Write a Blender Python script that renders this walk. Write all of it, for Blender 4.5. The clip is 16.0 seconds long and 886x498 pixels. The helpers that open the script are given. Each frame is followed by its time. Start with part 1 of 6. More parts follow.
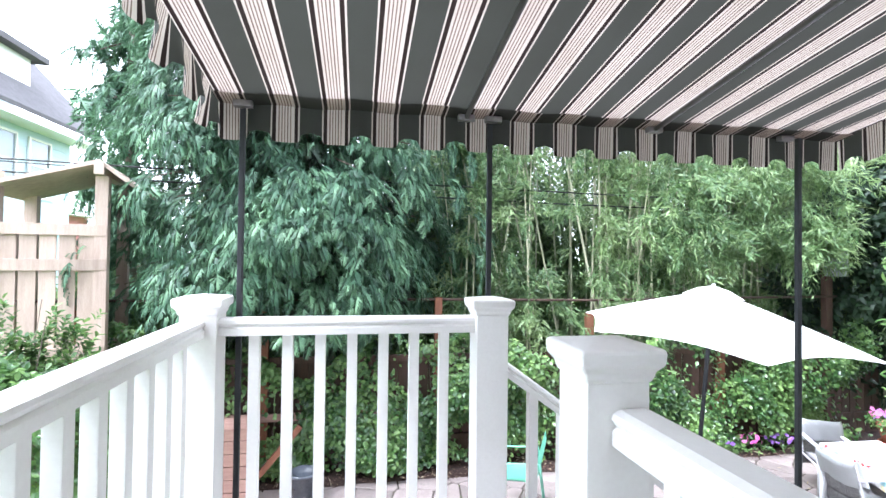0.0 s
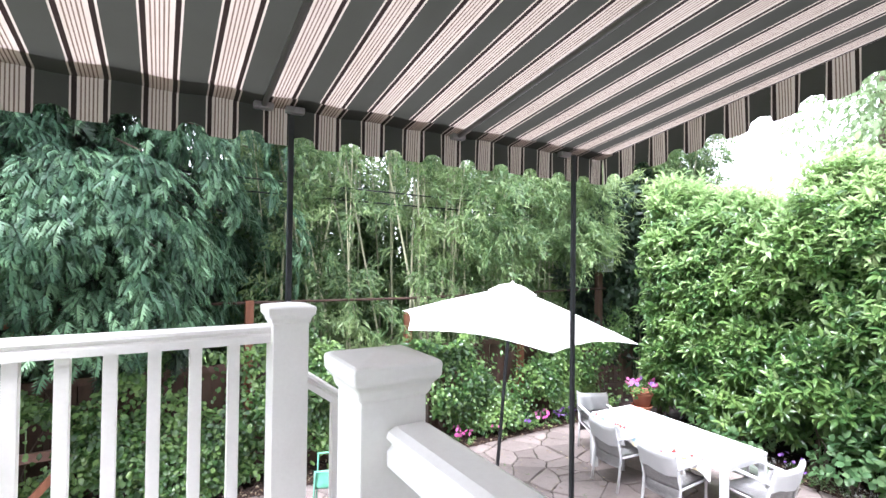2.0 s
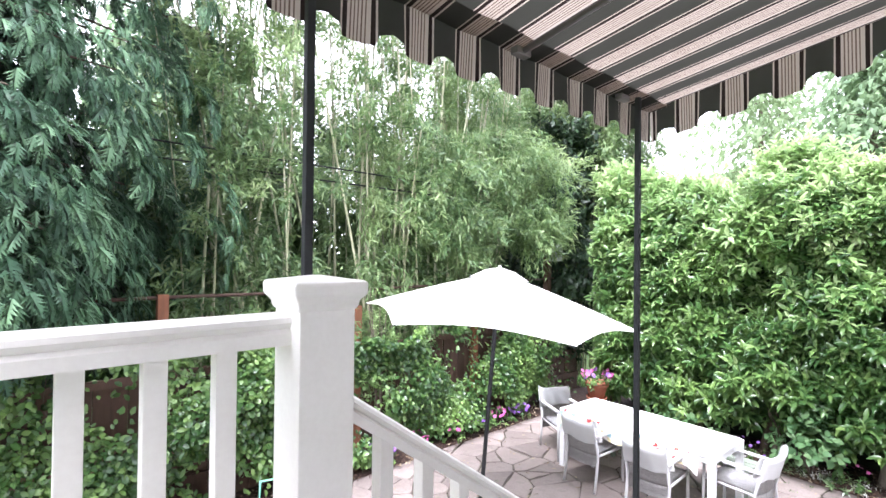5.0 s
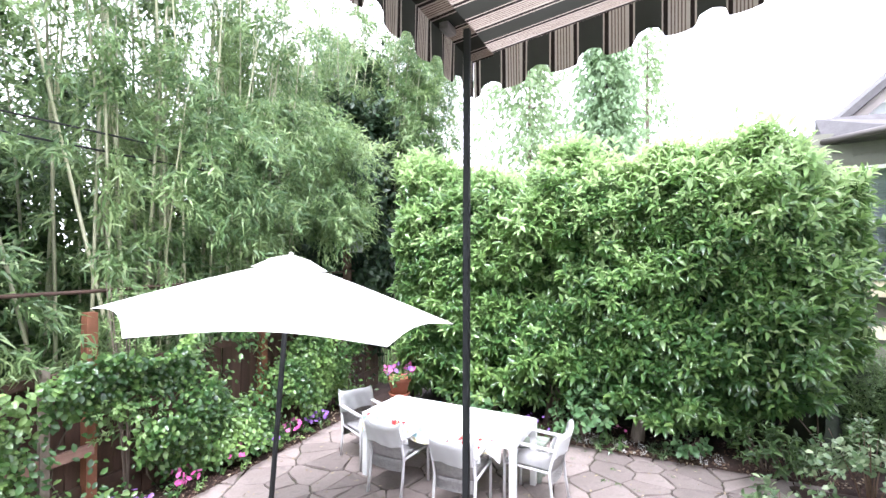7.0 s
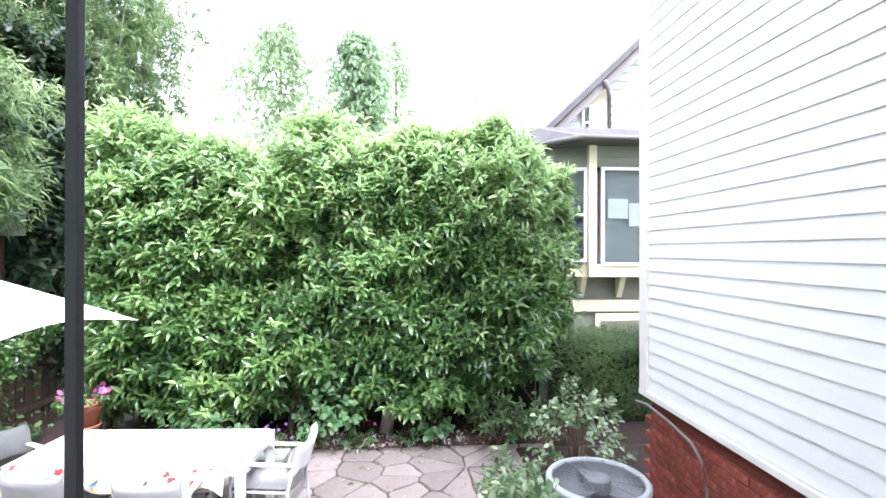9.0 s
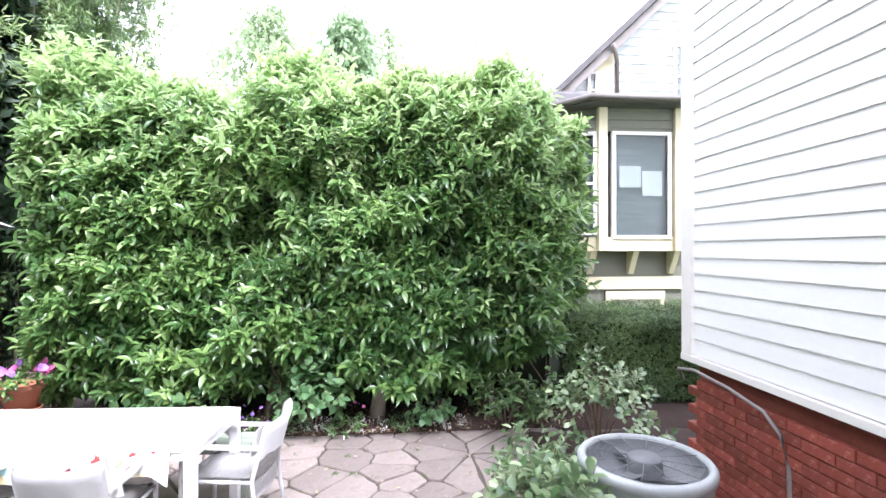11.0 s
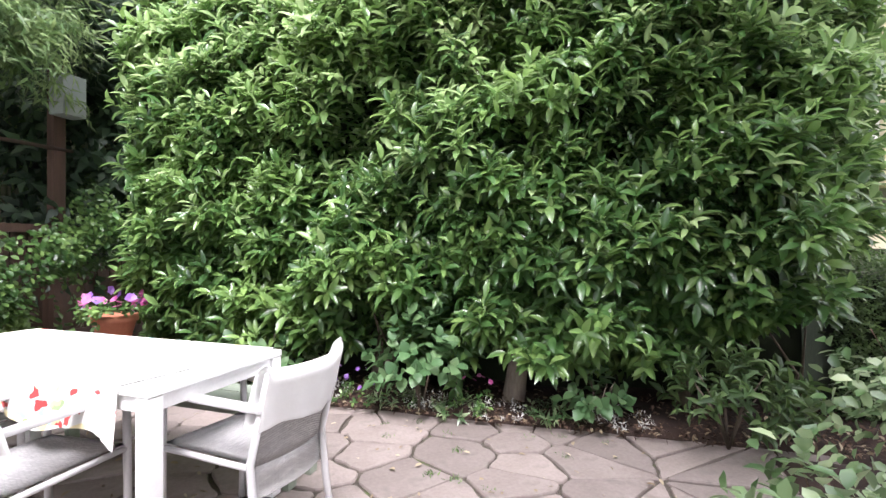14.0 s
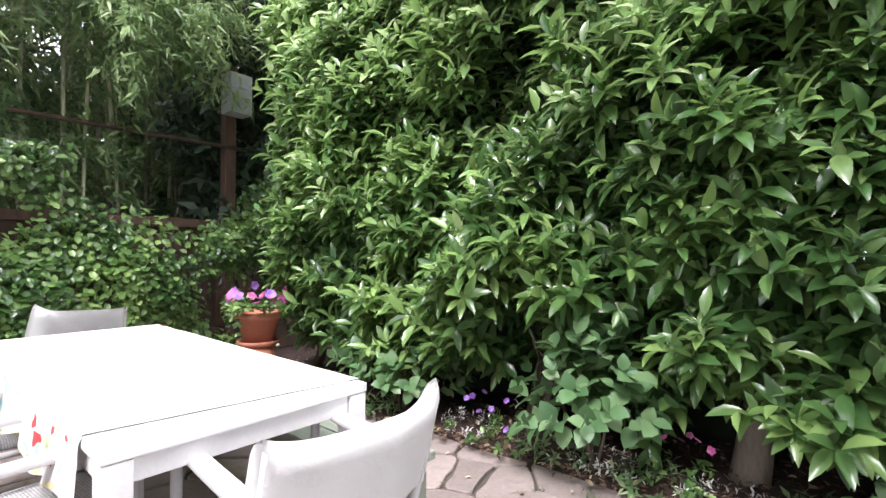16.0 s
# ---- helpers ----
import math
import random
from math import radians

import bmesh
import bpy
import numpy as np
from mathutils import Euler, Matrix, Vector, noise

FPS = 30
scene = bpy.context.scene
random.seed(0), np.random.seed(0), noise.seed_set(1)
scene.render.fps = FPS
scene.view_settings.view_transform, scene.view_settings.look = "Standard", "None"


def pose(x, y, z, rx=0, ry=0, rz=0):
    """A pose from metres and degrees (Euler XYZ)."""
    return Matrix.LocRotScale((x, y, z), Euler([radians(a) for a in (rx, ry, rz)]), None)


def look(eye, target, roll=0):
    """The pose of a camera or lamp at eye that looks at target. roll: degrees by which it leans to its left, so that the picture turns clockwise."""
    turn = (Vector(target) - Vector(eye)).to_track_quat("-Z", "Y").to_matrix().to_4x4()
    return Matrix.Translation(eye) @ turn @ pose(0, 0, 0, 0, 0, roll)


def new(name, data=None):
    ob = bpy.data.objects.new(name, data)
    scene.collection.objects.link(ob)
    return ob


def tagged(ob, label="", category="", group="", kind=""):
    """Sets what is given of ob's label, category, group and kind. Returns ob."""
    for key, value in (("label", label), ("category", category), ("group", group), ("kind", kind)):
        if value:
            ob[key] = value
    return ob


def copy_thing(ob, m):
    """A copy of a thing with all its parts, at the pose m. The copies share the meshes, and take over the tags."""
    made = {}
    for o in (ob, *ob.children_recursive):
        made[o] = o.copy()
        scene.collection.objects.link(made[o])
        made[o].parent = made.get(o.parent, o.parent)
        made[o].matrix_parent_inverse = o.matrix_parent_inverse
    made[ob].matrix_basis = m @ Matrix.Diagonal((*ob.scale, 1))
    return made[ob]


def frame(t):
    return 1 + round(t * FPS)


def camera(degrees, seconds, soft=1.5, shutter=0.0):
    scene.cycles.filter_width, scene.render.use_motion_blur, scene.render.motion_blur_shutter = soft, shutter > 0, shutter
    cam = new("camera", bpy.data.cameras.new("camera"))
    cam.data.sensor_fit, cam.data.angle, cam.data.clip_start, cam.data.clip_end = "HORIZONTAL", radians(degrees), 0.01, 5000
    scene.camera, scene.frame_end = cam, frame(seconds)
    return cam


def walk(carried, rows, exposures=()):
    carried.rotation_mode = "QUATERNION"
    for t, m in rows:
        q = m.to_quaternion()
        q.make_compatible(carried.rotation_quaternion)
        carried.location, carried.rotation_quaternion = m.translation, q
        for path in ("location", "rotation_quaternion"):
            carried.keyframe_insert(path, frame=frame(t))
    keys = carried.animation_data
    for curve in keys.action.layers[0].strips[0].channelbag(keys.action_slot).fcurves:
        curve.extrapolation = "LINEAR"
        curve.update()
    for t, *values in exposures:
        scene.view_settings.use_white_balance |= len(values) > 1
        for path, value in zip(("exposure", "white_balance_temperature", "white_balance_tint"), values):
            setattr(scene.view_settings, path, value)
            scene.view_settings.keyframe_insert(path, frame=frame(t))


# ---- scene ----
cam = camera(85.9, 16.0)
METRES, EYE, TILT, LEAN, TURN = 6.9, 2.86, 0.0, 0.0, -10.0
ROWS = [
    (0.0, 0.0, 0.0, 0.0, -0.01, 0.98, -0.71),
    (0.5, 0.0074, 0.01, 0.0016, -3.86, 1.22, -0.61),
    (1.0, 0.0227, -0.0005, 0.0079, -8.24, 1.58, -0.43),
    (1.5, 0.0263, -0.0043, 0.0053, -14.76, 1.26, -0.54),
    (2.0, 0.0185, 0.0116, 0.0033, -20.46, 0.96, -0.66),
    (2.5, 0.0098, 0.0276, 0.0047, -26.77, 0.91, -0.6),
    (3.0, -0.0086, 0.0528, -0.0031, -29.45, 0.83, -0.74),
    (3.5, -0.014, 0.0822, -0.0092, -29.33, 0.69, -0.64),
    (6.0, -0.0036, 0.1937, -0.028, -38.27, 0.69, -0.37),
    (6.5, 0.0159, 0.2127, -0.0327, -47.1, 0.5, -0.27),
    (7.0, 0.0481, 0.2325, -0.0313, -55.22, 0.34, -0.15),
    (7.5, 0.0774, 0.2418, -0.0353, -65.06, 0.31, 0.03),
    (8.0, 0.1056, 0.2394, -0.0368, -76.02, 0.28, 0.15),
    (8.5, 0.1323, 0.2445, -0.0465, -81.31, 0.33, 0.06),
    (9.0, 0.1521, 0.2542, -0.0581, -84.1, 0.13, -0.09),
    (9.5, 0.1774, 0.2603, -0.0714, -85.03, 0.08, 0.08),
    (12.0, 0.327, 0.2791, -0.1627, -84.24, 0.06, 0.09),
    (12.5, 0.3647, 0.279, -0.1793, -78.92, 0.07, 0.04),
    (13.0, 0.4086, 0.2851, -0.204, -70.56, -0.01, 0.03),
    (13.5, 0.4615, 0.2798, -0.2258, -65.35, -0.11, 0.03),
    (14.0, 0.5157, 0.29, -0.2315, -64.38, 0.01, -0.13),
    (14.5, 0.5677, 0.3017, -0.233, -63.55, 0.07, -0.16),
    (15.0, 0.6084, 0.3194, -0.2357, -58.08, 0.01, -0.28),
    (15.5, 0.6329, 0.339, -0.2405, -51.37, 0.2, -0.35),
    (16.0, 0.6522, 0.3551, -0.2421, -42.94, 0.31, -0.35),
]
EXPOSURES = [(0.0, 2.78, 5580, 13), (1.5, 2.67, 5820, 15), (3.5, 2.67, 5980, 18), (6.0, 2.62, 5950, 17), (9.0, 2.72, 5780, 16), (12.0, 2.70, 6030, 19), (14.0, 2.45, 6280, 18), (16.0, 2.28, 6320, 18)]
walk(cam, [(t, pose(0, 0, EYE, TILT, LEAN, TURN) @ pose(METRES * x, METRES * y, METRES * z, 90 + pitch, roll, yaw)) for t, x, y, z, yaw, pitch, roll in ROWS],
     exposures=EXPOSURES)

# ---- world, sun and exposure ----
world = bpy.data.worlds.new("overcast_sky")
scene.world = world
world.use_nodes = True
wn, wl = world.node_tree.nodes, world.node_tree.links
bg = wn["Background"]
sky = wn.new("ShaderNodeTexSky")
sky.sky_type, sky.sun_disc = "NISHITA", False
sky.sun_elevation, sky.sun_rotation = radians(57), radians(247)
cloud = wn.new("ShaderNodeMix")
cloud.data_type = "RGBA"
cloud.inputs[0].default_value = 0.84
cloud.inputs[7].default_value = (11.4, 11.3, 11.3, 1)
wl.new(sky.outputs[0], cloud.inputs[6])
wl.new(cloud.outputs[2], bg.inputs["Color"])
bg.inputs["Strength"].default_value = 0.085
sun = new("sun", bpy.data.lights.new("sun", "SUN"))
sun.data.energy, sun.data.angle, sun.data.color = 1.5, radians(28), (1.0, 0.98, 0.95)
sun.matrix_world = look((-9, -3.8, 15), (0, 0, 0))


# ---- materials ----
def node_mat(name):
    m = bpy.data.materials.new(name)
    m.use_nodes = True
    nt = m.node_tree
    return m, nt.nodes, nt.links, nt.nodes["Principled BSDF"]


def coords(nodes, links, scale=(1, 1, 1), kind="Object"):
    tc, mp = nodes.new("ShaderNodeTexCoord"), nodes.new("ShaderNodeMapping")
    mp.inputs["Scale"].default_value = scale
    links.new(tc.outputs[kind], mp.inputs["Vector"])
    return mp.outputs["Vector"]


def noise_tex(nodes, links, vec, scale, detail=4.0, rough=0.6):
    n = nodes.new("ShaderNodeTexNoise")
    n.inputs["Scale"].default_value, n.inputs["Detail"].default_value, n.inputs["Roughness"].default_value = scale, detail, rough
    links.new(vec, n.inputs["Vector"])
    return n.outputs["Fac"]


def ramp(nodes, links, fac, stops, kind="LINEAR"):
    r = nodes.new("ShaderNodeValToRGB")
    r.color_ramp.interpolation = kind
    e = r.color_ramp.elements
    while len(e) < len(stops):
        e.new(0.5)
    for el, (p, c) in zip(e, stops):
        el.position, el.color = p, (*c, 1)
    links.new(fac, r.inputs["Fac"])
    return r.outputs["Color"]


def mixc(nodes, links, fac, a, b, mode="MIX"):
    m = nodes.new("ShaderNodeMix")
    m.data_type, m.blend_type = "RGBA", mode
    for sock, v in ((m.inputs[0], fac), (m.inputs[6], a), (m.inputs[7], b)):
        if isinstance(v, (int, float)):
            sock.default_value = v
        elif isinstance(v, tuple):
            sock.default_value = (*v, 1)
        else:
            links.new(v, sock)
    return m.outputs[2]


def bump(nodes, links, b, height, strength, dist=0.01):
    n = nodes.new("ShaderNodeBump")
    n.inputs["Strength"].default_value, n.inputs["Distance"].default_value = strength, dist
    links.new(height, n.inputs["Height"])
    links.new(n.outputs["Normal"], b.inputs["Normal"])


def surface(name, dark, light, rough=0.6, scale=3.0, fine=60.0, stretch=(1, 1, 1), relief=0.25, metal=0.0, vary=0.0, speck=None):
    """A surface with stains at large scale, grain at small scale, fine relief, and a little difference from piece to piece."""
    m, n, l, b = node_mat(name)
    v = coords(n, l, stretch)
    big, small = noise_tex(n, l, v, scale, 5), noise_tex(n, l, v, fine, 3)
    c = ramp(n, l, big, [(0.3, dark), (0.7, light)])
    c = mixc(n, l, 0.35, c, ramp(n, l, small, [(0.3, dark), (0.7, light)]))
    if speck:
        c = mixc(n, l, ramp(n, l, noise_tex(n, l, v, scale * 2.7, 6), [(0.56, (0, 0, 0)), (0.68, (1, 1, 1))]), c, speck)
    if vary:
        info = n.new("ShaderNodeObjectInfo")
        hsv = n.new("ShaderNodeHueSaturation")
        mr = n.new("ShaderNodeMapRange")
        mr.inputs["To Min"].default_value, mr.inputs["To Max"].default_value = 1 - vary, 1 + vary
        l.new(info.outputs["Random"], mr.inputs["Value"])
        l.new(mr.outputs[0], hsv.inputs["Value"])
        l.new(c, hsv.inputs["Color"])
        c = hsv.outputs["Color"]
    l.new(c, b.inputs["Base Color"])
    rr = n.new("ShaderNodeMapRange")
    rr.inputs["To Min"].default_value, rr.inputs["To Max"].default_value = max(0.03, rough - 0.12), min(1, rough + 0.12)
    l.new(big, rr.inputs["Value"])
    l.new(rr.outputs[0], b.inputs["Roughness"])
    b.inputs["Metallic"].default_value = metal
    if relief:
        bump(n, l, b, small, relief, 0.004)
    return m


def leafy(name, dark, mid, light, rough=0.4, through_light=0.3, scale=0.9, single=False, gloss=0.0):
    """Leaves: each its own shade, with drifts of older and younger growth, letting some light through."""
    m, n, l, b = node_mat(name)
    geo = n.new("ShaderNodeNewGeometry")
    rnd = n.new("ShaderNodeObjectInfo").outputs["Random"] if single else geo.outputs["Random Per Island"]
    c = ramp(n, l, rnd, [(0.0, dark), (0.55, mid), (1.0, light)])
    drift = noise_tex(n, l, coords(n, l), scale, 3)
    c = mixc(n, l, 0.45, c, ramp(n, l, drift, [(0.35, dark), (0.5, mid), (0.68, light)]))
    l.new(c, b.inputs["Base Color"])
    b.inputs["Roughness"].default_value = rough
    b.inputs["Coat Weight"].default_value, b.inputs["Coat Roughness"].default_value = gloss, 0.22
    tr, mx = n.new("ShaderNodeBsdfTranslucent"), n.new("ShaderNodeMixShader")
    l.new(mixc(n, l, 0.5, c, light), tr.inputs["Color"])
    mx.inputs[0].default_value = through_light
    l.new(b.outputs[0], mx.inputs[1])
    l.new(tr.outputs[0], mx.inputs[2])
    l.new(mx.outputs[0], n["Material Output"].inputs["Surface"])
    return m


def plain(name, col, rough=0.5, metal=0.0):
    return surface(name, tuple(c * 0.9 for c in col), tuple(min(1, c * 1.08) for c in col), rough, 4, 90, relief=0.08, metal=metal)


def awning_cloth(name):
    """Woven stripes that follow u: a grey-green band, then cream with dark edges and fine brown lines."""
    m, n, l, b = node_mat(name)
    uv = coords(n, l, kind="UV")
    sep, fr = n.new("ShaderNodeSeparateXYZ"), n.new("ShaderNodeMath")
    fr.operation = "FRACT"
    l.new(uv, sep.inputs[0])
    l.new(sep.outputs[0], fr.inputs[0])
    green, cream, brown = (0.035, 0.0355, 0.030), (0.41, 0.355, 0.31), (0.016, 0.010, 0.009)
    tan = (0.12, 0.082, 0.065)
    stops = [(0.0, green), (0.215, cream), (0.245, brown), (0.318, cream)]
    for k in range(5):
        stops += [(0.362 + k * 0.056, tan), (0.384 + k * 0.056, cream)]
    stops += [(0.672, brown), (0.745, cream), (0.775, green)]
    c = ramp(n, l, fr.outputs[0], stops, "CONSTANT")
    weave = noise_tex(n, l, coords(n, l), 240, 2)
    soil = noise_tex(n, l, coords(n, l), 2.2, 5)
    c = mixc(n, l, 1.0, c, ramp(n, l, soil, [(0.3, (0.86, 0.84, 0.82)), (0.7, (1, 1, 1))]), "MULTIPLY")
    l.new(c, b.inputs["Base Color"])
    b.inputs["Roughness"].default_value = 0.85
    bump(n, l, b, weave, 0.2, 0.002)
    tr, mx = n.new("ShaderNodeBsdfTranslucent"), n.new("ShaderNodeMixShader")
    l.new(c, tr.inputs["Color"])
    mx.inputs[0].default_value = 0.40
    l.new(b.outputs[0], mx.inputs[1])
    l.new(tr.outputs[0], mx.inputs[2])
    l.new(mx.outputs[0], n["Material Output"].inputs["Surface"])
    return m


def cloth(name, col, through_light=0.3, wrinkle=14):
    m, n, l, b = node_mat(name)
    v = coords(n, l)
    c = ramp(n, l, noise_tex(n, l, v, 3, 5), [(0.3, tuple(x * 0.93 for x in col)), (0.7, col)])
    l.new(c, b.inputs["Base Color"])
    b.inputs["Roughness"].default_value = 0.9
    bump(n, l, b, noise_tex(n, l, v, wrinkle, 4), 0.35, 0.012)
    tr, mx = n.new("ShaderNodeBsdfTranslucent"), n.new("ShaderNodeMixShader")
    l.new(c, tr.inputs["Color"])
    mx.inputs[0].default_value = through_light
    l.new(b.outputs[0], mx.inputs[1])
    l.new(tr.outputs[0], mx.inputs[2])
    l.new(mx.outputs[0], n["Material Output"].inputs["Surface"])
    return m


def printed_cloth(name):
    """White tablecloth with a printed border of pale yellow, blue and red strokes near its hem; v is the distance from the hem."""
    m, n, l, b = node_mat(name)
    uv = coords(n, l, kind="UV")
    sep = n.new("ShaderNodeSeparateXYZ")
    l.new(uv, sep.inputs[0])
    vor = n.new("ShaderNodeTexVoronoi")
    vor.inputs["Scale"].default_value = 17.0
    warp, add = n.new("ShaderNodeTexNoise"), n.new("ShaderNodeVectorMath")
    warp.inputs["Scale"].default_value = 14.0
    add.operation = "MULTIPLY_ADD"
    base_uv = coords(n, l, (1.0, 1.25, 1), "UV")
    l.new(base_uv, warp.inputs["Vector"])
    l.new(warp.outputs["Color"], add.inputs[0])
    add.inputs[1].default_value = (0.12, 0.12, 0.0)
    l.new(base_uv, add.inputs[2])
    l.new(add.outputs[0], vor.inputs["Vector"])
    hue = n.new("ShaderNodeSeparateColor")
    l.new(vor.outputs["Color"], hue.inputs[0])
    pick = ramp(n, l, hue.outputs[0], [(0.0, (0.82, 0.80, 0.76)), (0.30, (0.80, 0.70, 0.42)), (0.52, (0.42, 0.68, 0.74)), (0.69, (0.60, 0.07, 0.07)), (0.77, (0.82, 0.80, 0.76)), (0.95, (0.42, 0.55, 0.30))], "CONSTANT")
    edge = ramp(n, l, vor.outputs["Distance"], [(0.0, (1, 1, 1)), (0.50, (1, 1, 1)), (0.54, (0, 0, 0))])
    band = ramp(n, l, sep.outputs[1], [(0.0, (1, 1, 1)), (0.205, (1, 1, 1)), (0.22, (0.0, 0.0, 0.0))])
    both = mixc(n, l, 1.0, edge, band, "MULTIPLY")
    c = mixc(n, l, both, (0.80, 0.79, 0.77), pick)
    l.new(c, b.inputs["Base Color"])
    b.inputs["Roughness"].default_value = 0.8
    bump(n, l, b, noise_tex(n, l, coords(n, l), 9, 4), 0.25, 0.01)
    return m


def wicker(name, dark, light):
    """Flat strands woven in staggered rows."""
    m, n, l, b = node_mat(name)
    tc, sep, add, com = n.new("ShaderNodeTexCoord"), n.new("ShaderNodeSeparateXYZ"), n.new("ShaderNodeMath"), n.new("ShaderNodeCombineXYZ")
    l.new(tc.outputs["Object"], sep.inputs[0])
    l.new(sep.outputs[1], add.inputs[0])
    l.new(sep.outputs[2], add.inputs[1])
    l.new(sep.outputs[0], com.inputs[0])
    l.new(add.outputs[0], com.inputs[1])
    w = n.new("ShaderNodeTexBrick")
    for key, val in (("Scale", 1.0), ("Brick Width", 0.034), ("Row Height", 0.0085), ("Mortar Size", 0.0013), ("Mortar Smooth", 0.6), ("Bias", 0.0)):
        w.inputs[key].default_value = val
    w.inputs["Color1"].default_value, w.inputs["Color2"].default_value = (*light, 1), (*[0.72 * x for x in light], 1)
    w.inputs["Mortar"].default_value = (*[0.5 * x for x in dark], 1)
    l.new(com.outputs[0], w.inputs["Vector"])
    c = mixc(n, l, 0.25, w.outputs["Color"], ramp(n, l, noise_tex(n, l, tc.outputs["Object"], 40, 3), [(0.3, dark), (0.7, light)]))
    l.new(c, b.inputs["Base Color"])
    b.inputs["Roughness"].default_value = 0.55
    inv = n.new("ShaderNodeMath")
    inv.operation = "SUBTRACT"
    inv.inputs[0].default_value = 1.0
    l.new(w.outputs["Fac"], inv.inputs[1])
    bump(n, l, b, inv.outputs[0], 0.7, 0.006)
    return m


def glass(name, tint=(0.75, 0.8, 0.82)):
    m, n, l, b = node_mat(name)
    b.inputs["Base Color"].default_value = (*tint, 1)
    b.inputs["Roughness"].default_value, b.inputs["IOR"].default_value = 0.02, 1.45
    b.inputs["Transmission Weight"].default_value = 1.0
    return m


WHITE_PAINT = surface("white_painted_wood", (0.76, 0.725, 0.70), (0.85, 0.825, 0.80), 0.45, 2.5, 70, relief=0.1)
SIDING_PAINT = surface("white_siding_paint", (0.77, 0.77, 0.775), (0.85, 0.85, 0.85), 0.55, 1.4, 50, (0.3, 1, 1), 0.12, vary=0.02)
DARK_TUBE = surface("dark_grey_tube", (0.06, 0.055, 0.055), (0.11, 0.10, 0.10), 0.5, 8, 90, relief=0.1)
BLACK_METAL = surface("black_painted_metal", (0.010, 0.011, 0.013), (0.022, 0.024, 0.027), 0.72, 6, 120, relief=0.1)
GALV = surface("dull_galvanised_steel", (0.20, 0.19, 0.19), (0.36, 0.34, 0.34), 0.45, 8, 90, metal=0.7)
AWNING = awning_cloth("striped_awning_canvas")
CANVAS = cloth("white_umbrella_canvas", (0.86, 0.85, 0.84), 0.35)
TOWEL = cloth("white_cotton_cover", (0.93, 0.93, 0.93), 0.3, 18)
TABLE_WHITE = plain("white_table_lacquer", (0.82, 0.82, 0.82), 0.4)
PRINT = printed_cloth("printed_tablecloth")
ALU = surface("grey_coated_aluminium", (0.50, 0.49, 0.50), (0.62, 0.61, 0.62), 0.4, 6, 90, relief=0.06)
WICKER = wicker("grey_woven_wicker", (0.20, 0.19, 0.19), (0.56, 0.54, 0.53))
SLING = wicker("pale_grey_woven_seat", (0.62, 0.61, 0.62), (0.84, 0.83, 0.83))
STONE = surface("flagstone", (0.185, 0.15, 0.137), (0.325, 0.272, 0.255), 0.75, 2.2, 45, relief=0.6, vary=0.22, speck=(0.20, 0.17, 0.155))
SOIL = surface("bark_mulch_soil", (0.016, 0.009, 0.007), (0.05, 0.026, 0.019), 0.95, 9, 60, relief=1.0)
CHIP = leafy("bark_chip", (0.03, 0.016, 0.011), (0.075, 0.04, 0.028), (0.20, 0.13, 0.09), 0.9, 0.0, 3)
LITTER = leafy("dry_leaf_litter", (0.14, 0.09, 0.05), (0.32, 0.25, 0.16), (0.55, 0.48, 0.36), 0.8, 0.1, 3)
JOINT = surface("mossy_sand_joint", (0.05, 0.042, 0.034), (0.12, 0.10, 0.08), 0.95, 5, 70, relief=1.0, speck=(0.07, 0.11, 0.02))
GRASS_GROUND = surface("rough_grass_ground", (0.05, 0.10, 0.018), (0.12, 0.21, 0.04), 0.9, 1.2, 50, relief=0.8)
FENCE_WOOD = surface("dark_brown_fence_boards", (0.045, 0.026, 0.019), (0.11, 0.062, 0.045), 0.8, 3, 50, (6, 6, 0.6), 0.4, vary=0.25)
CEDAR_WOOD = surface("red_cedar_post", (0.17, 0.065, 0.035), (0.32, 0.13, 0.07), 0.75, 3, 50, (6, 6, 0.6), 0.4, vary=0.15)
SAGE = surface("weathered_sage_green_paint", (0.20, 0.235, 0.19), (0.34, 0.375, 0.31), 0.6, 4, 60, (6, 0.6, 6), 0.3)
FASCIA = surface("brown_grey_fascia_paint", (0.15, 0.13, 0.125), (0.24, 0.21, 0.20), 0.5, 3, 60, relief=0.1)
ROSE_STEM = surface("reddish_brown_stem", (0.09, 0.05, 0.032), (0.18, 0.11, 0.07), 0.7, 8, 60, relief=0.3)
TAN_WOOD = surface("weathered_tan_boards", (0.38, 0.275, 0.22), (0.58, 0.455, 0.38), 0.75, 3, 50, (6, 6, 0.6), 0.4, vary=0.12)
FADED_RED = surface("weathered_reddish_boards", (0.27, 0.15, 0.12), (0.42, 0.26, 0.21), 0.8, 3, 50, (0.6, 6, 6), 0.4)
RED_BRICK = surface("painted_red_brick", (0.17, 0.035, 0.026), (0.33, 0.075, 0.05), 0.8, 5, 60, relief=0.6, vary=0.3, speck=(0.36, 0.15, 0.11))
MORTAR = surface("reddish_mortar", (0.13, 0.03, 0.022), (0.22, 0.06, 0.045), 0.95, 8, 80, relief=0.7)
BARK = surface("grey_brown_bark", (0.07, 0.052, 0.04), (0.17, 0.135, 0.105), 0.9, 8, 60, (1, 1, 0.3), 0.9)
PALE_BARK = surface("pale_grey_bark", (0.15, 0.12, 0.095), (0.32, 0.27, 0.22), 0.9, 8, 60, (1, 1, 0.3), 0.9)
TERRACOTTA = surface("terracotta", (0.30, 0.10, 0.055), (0.46, 0.18, 0.11), 0.8, 7, 60, relief=0.3)
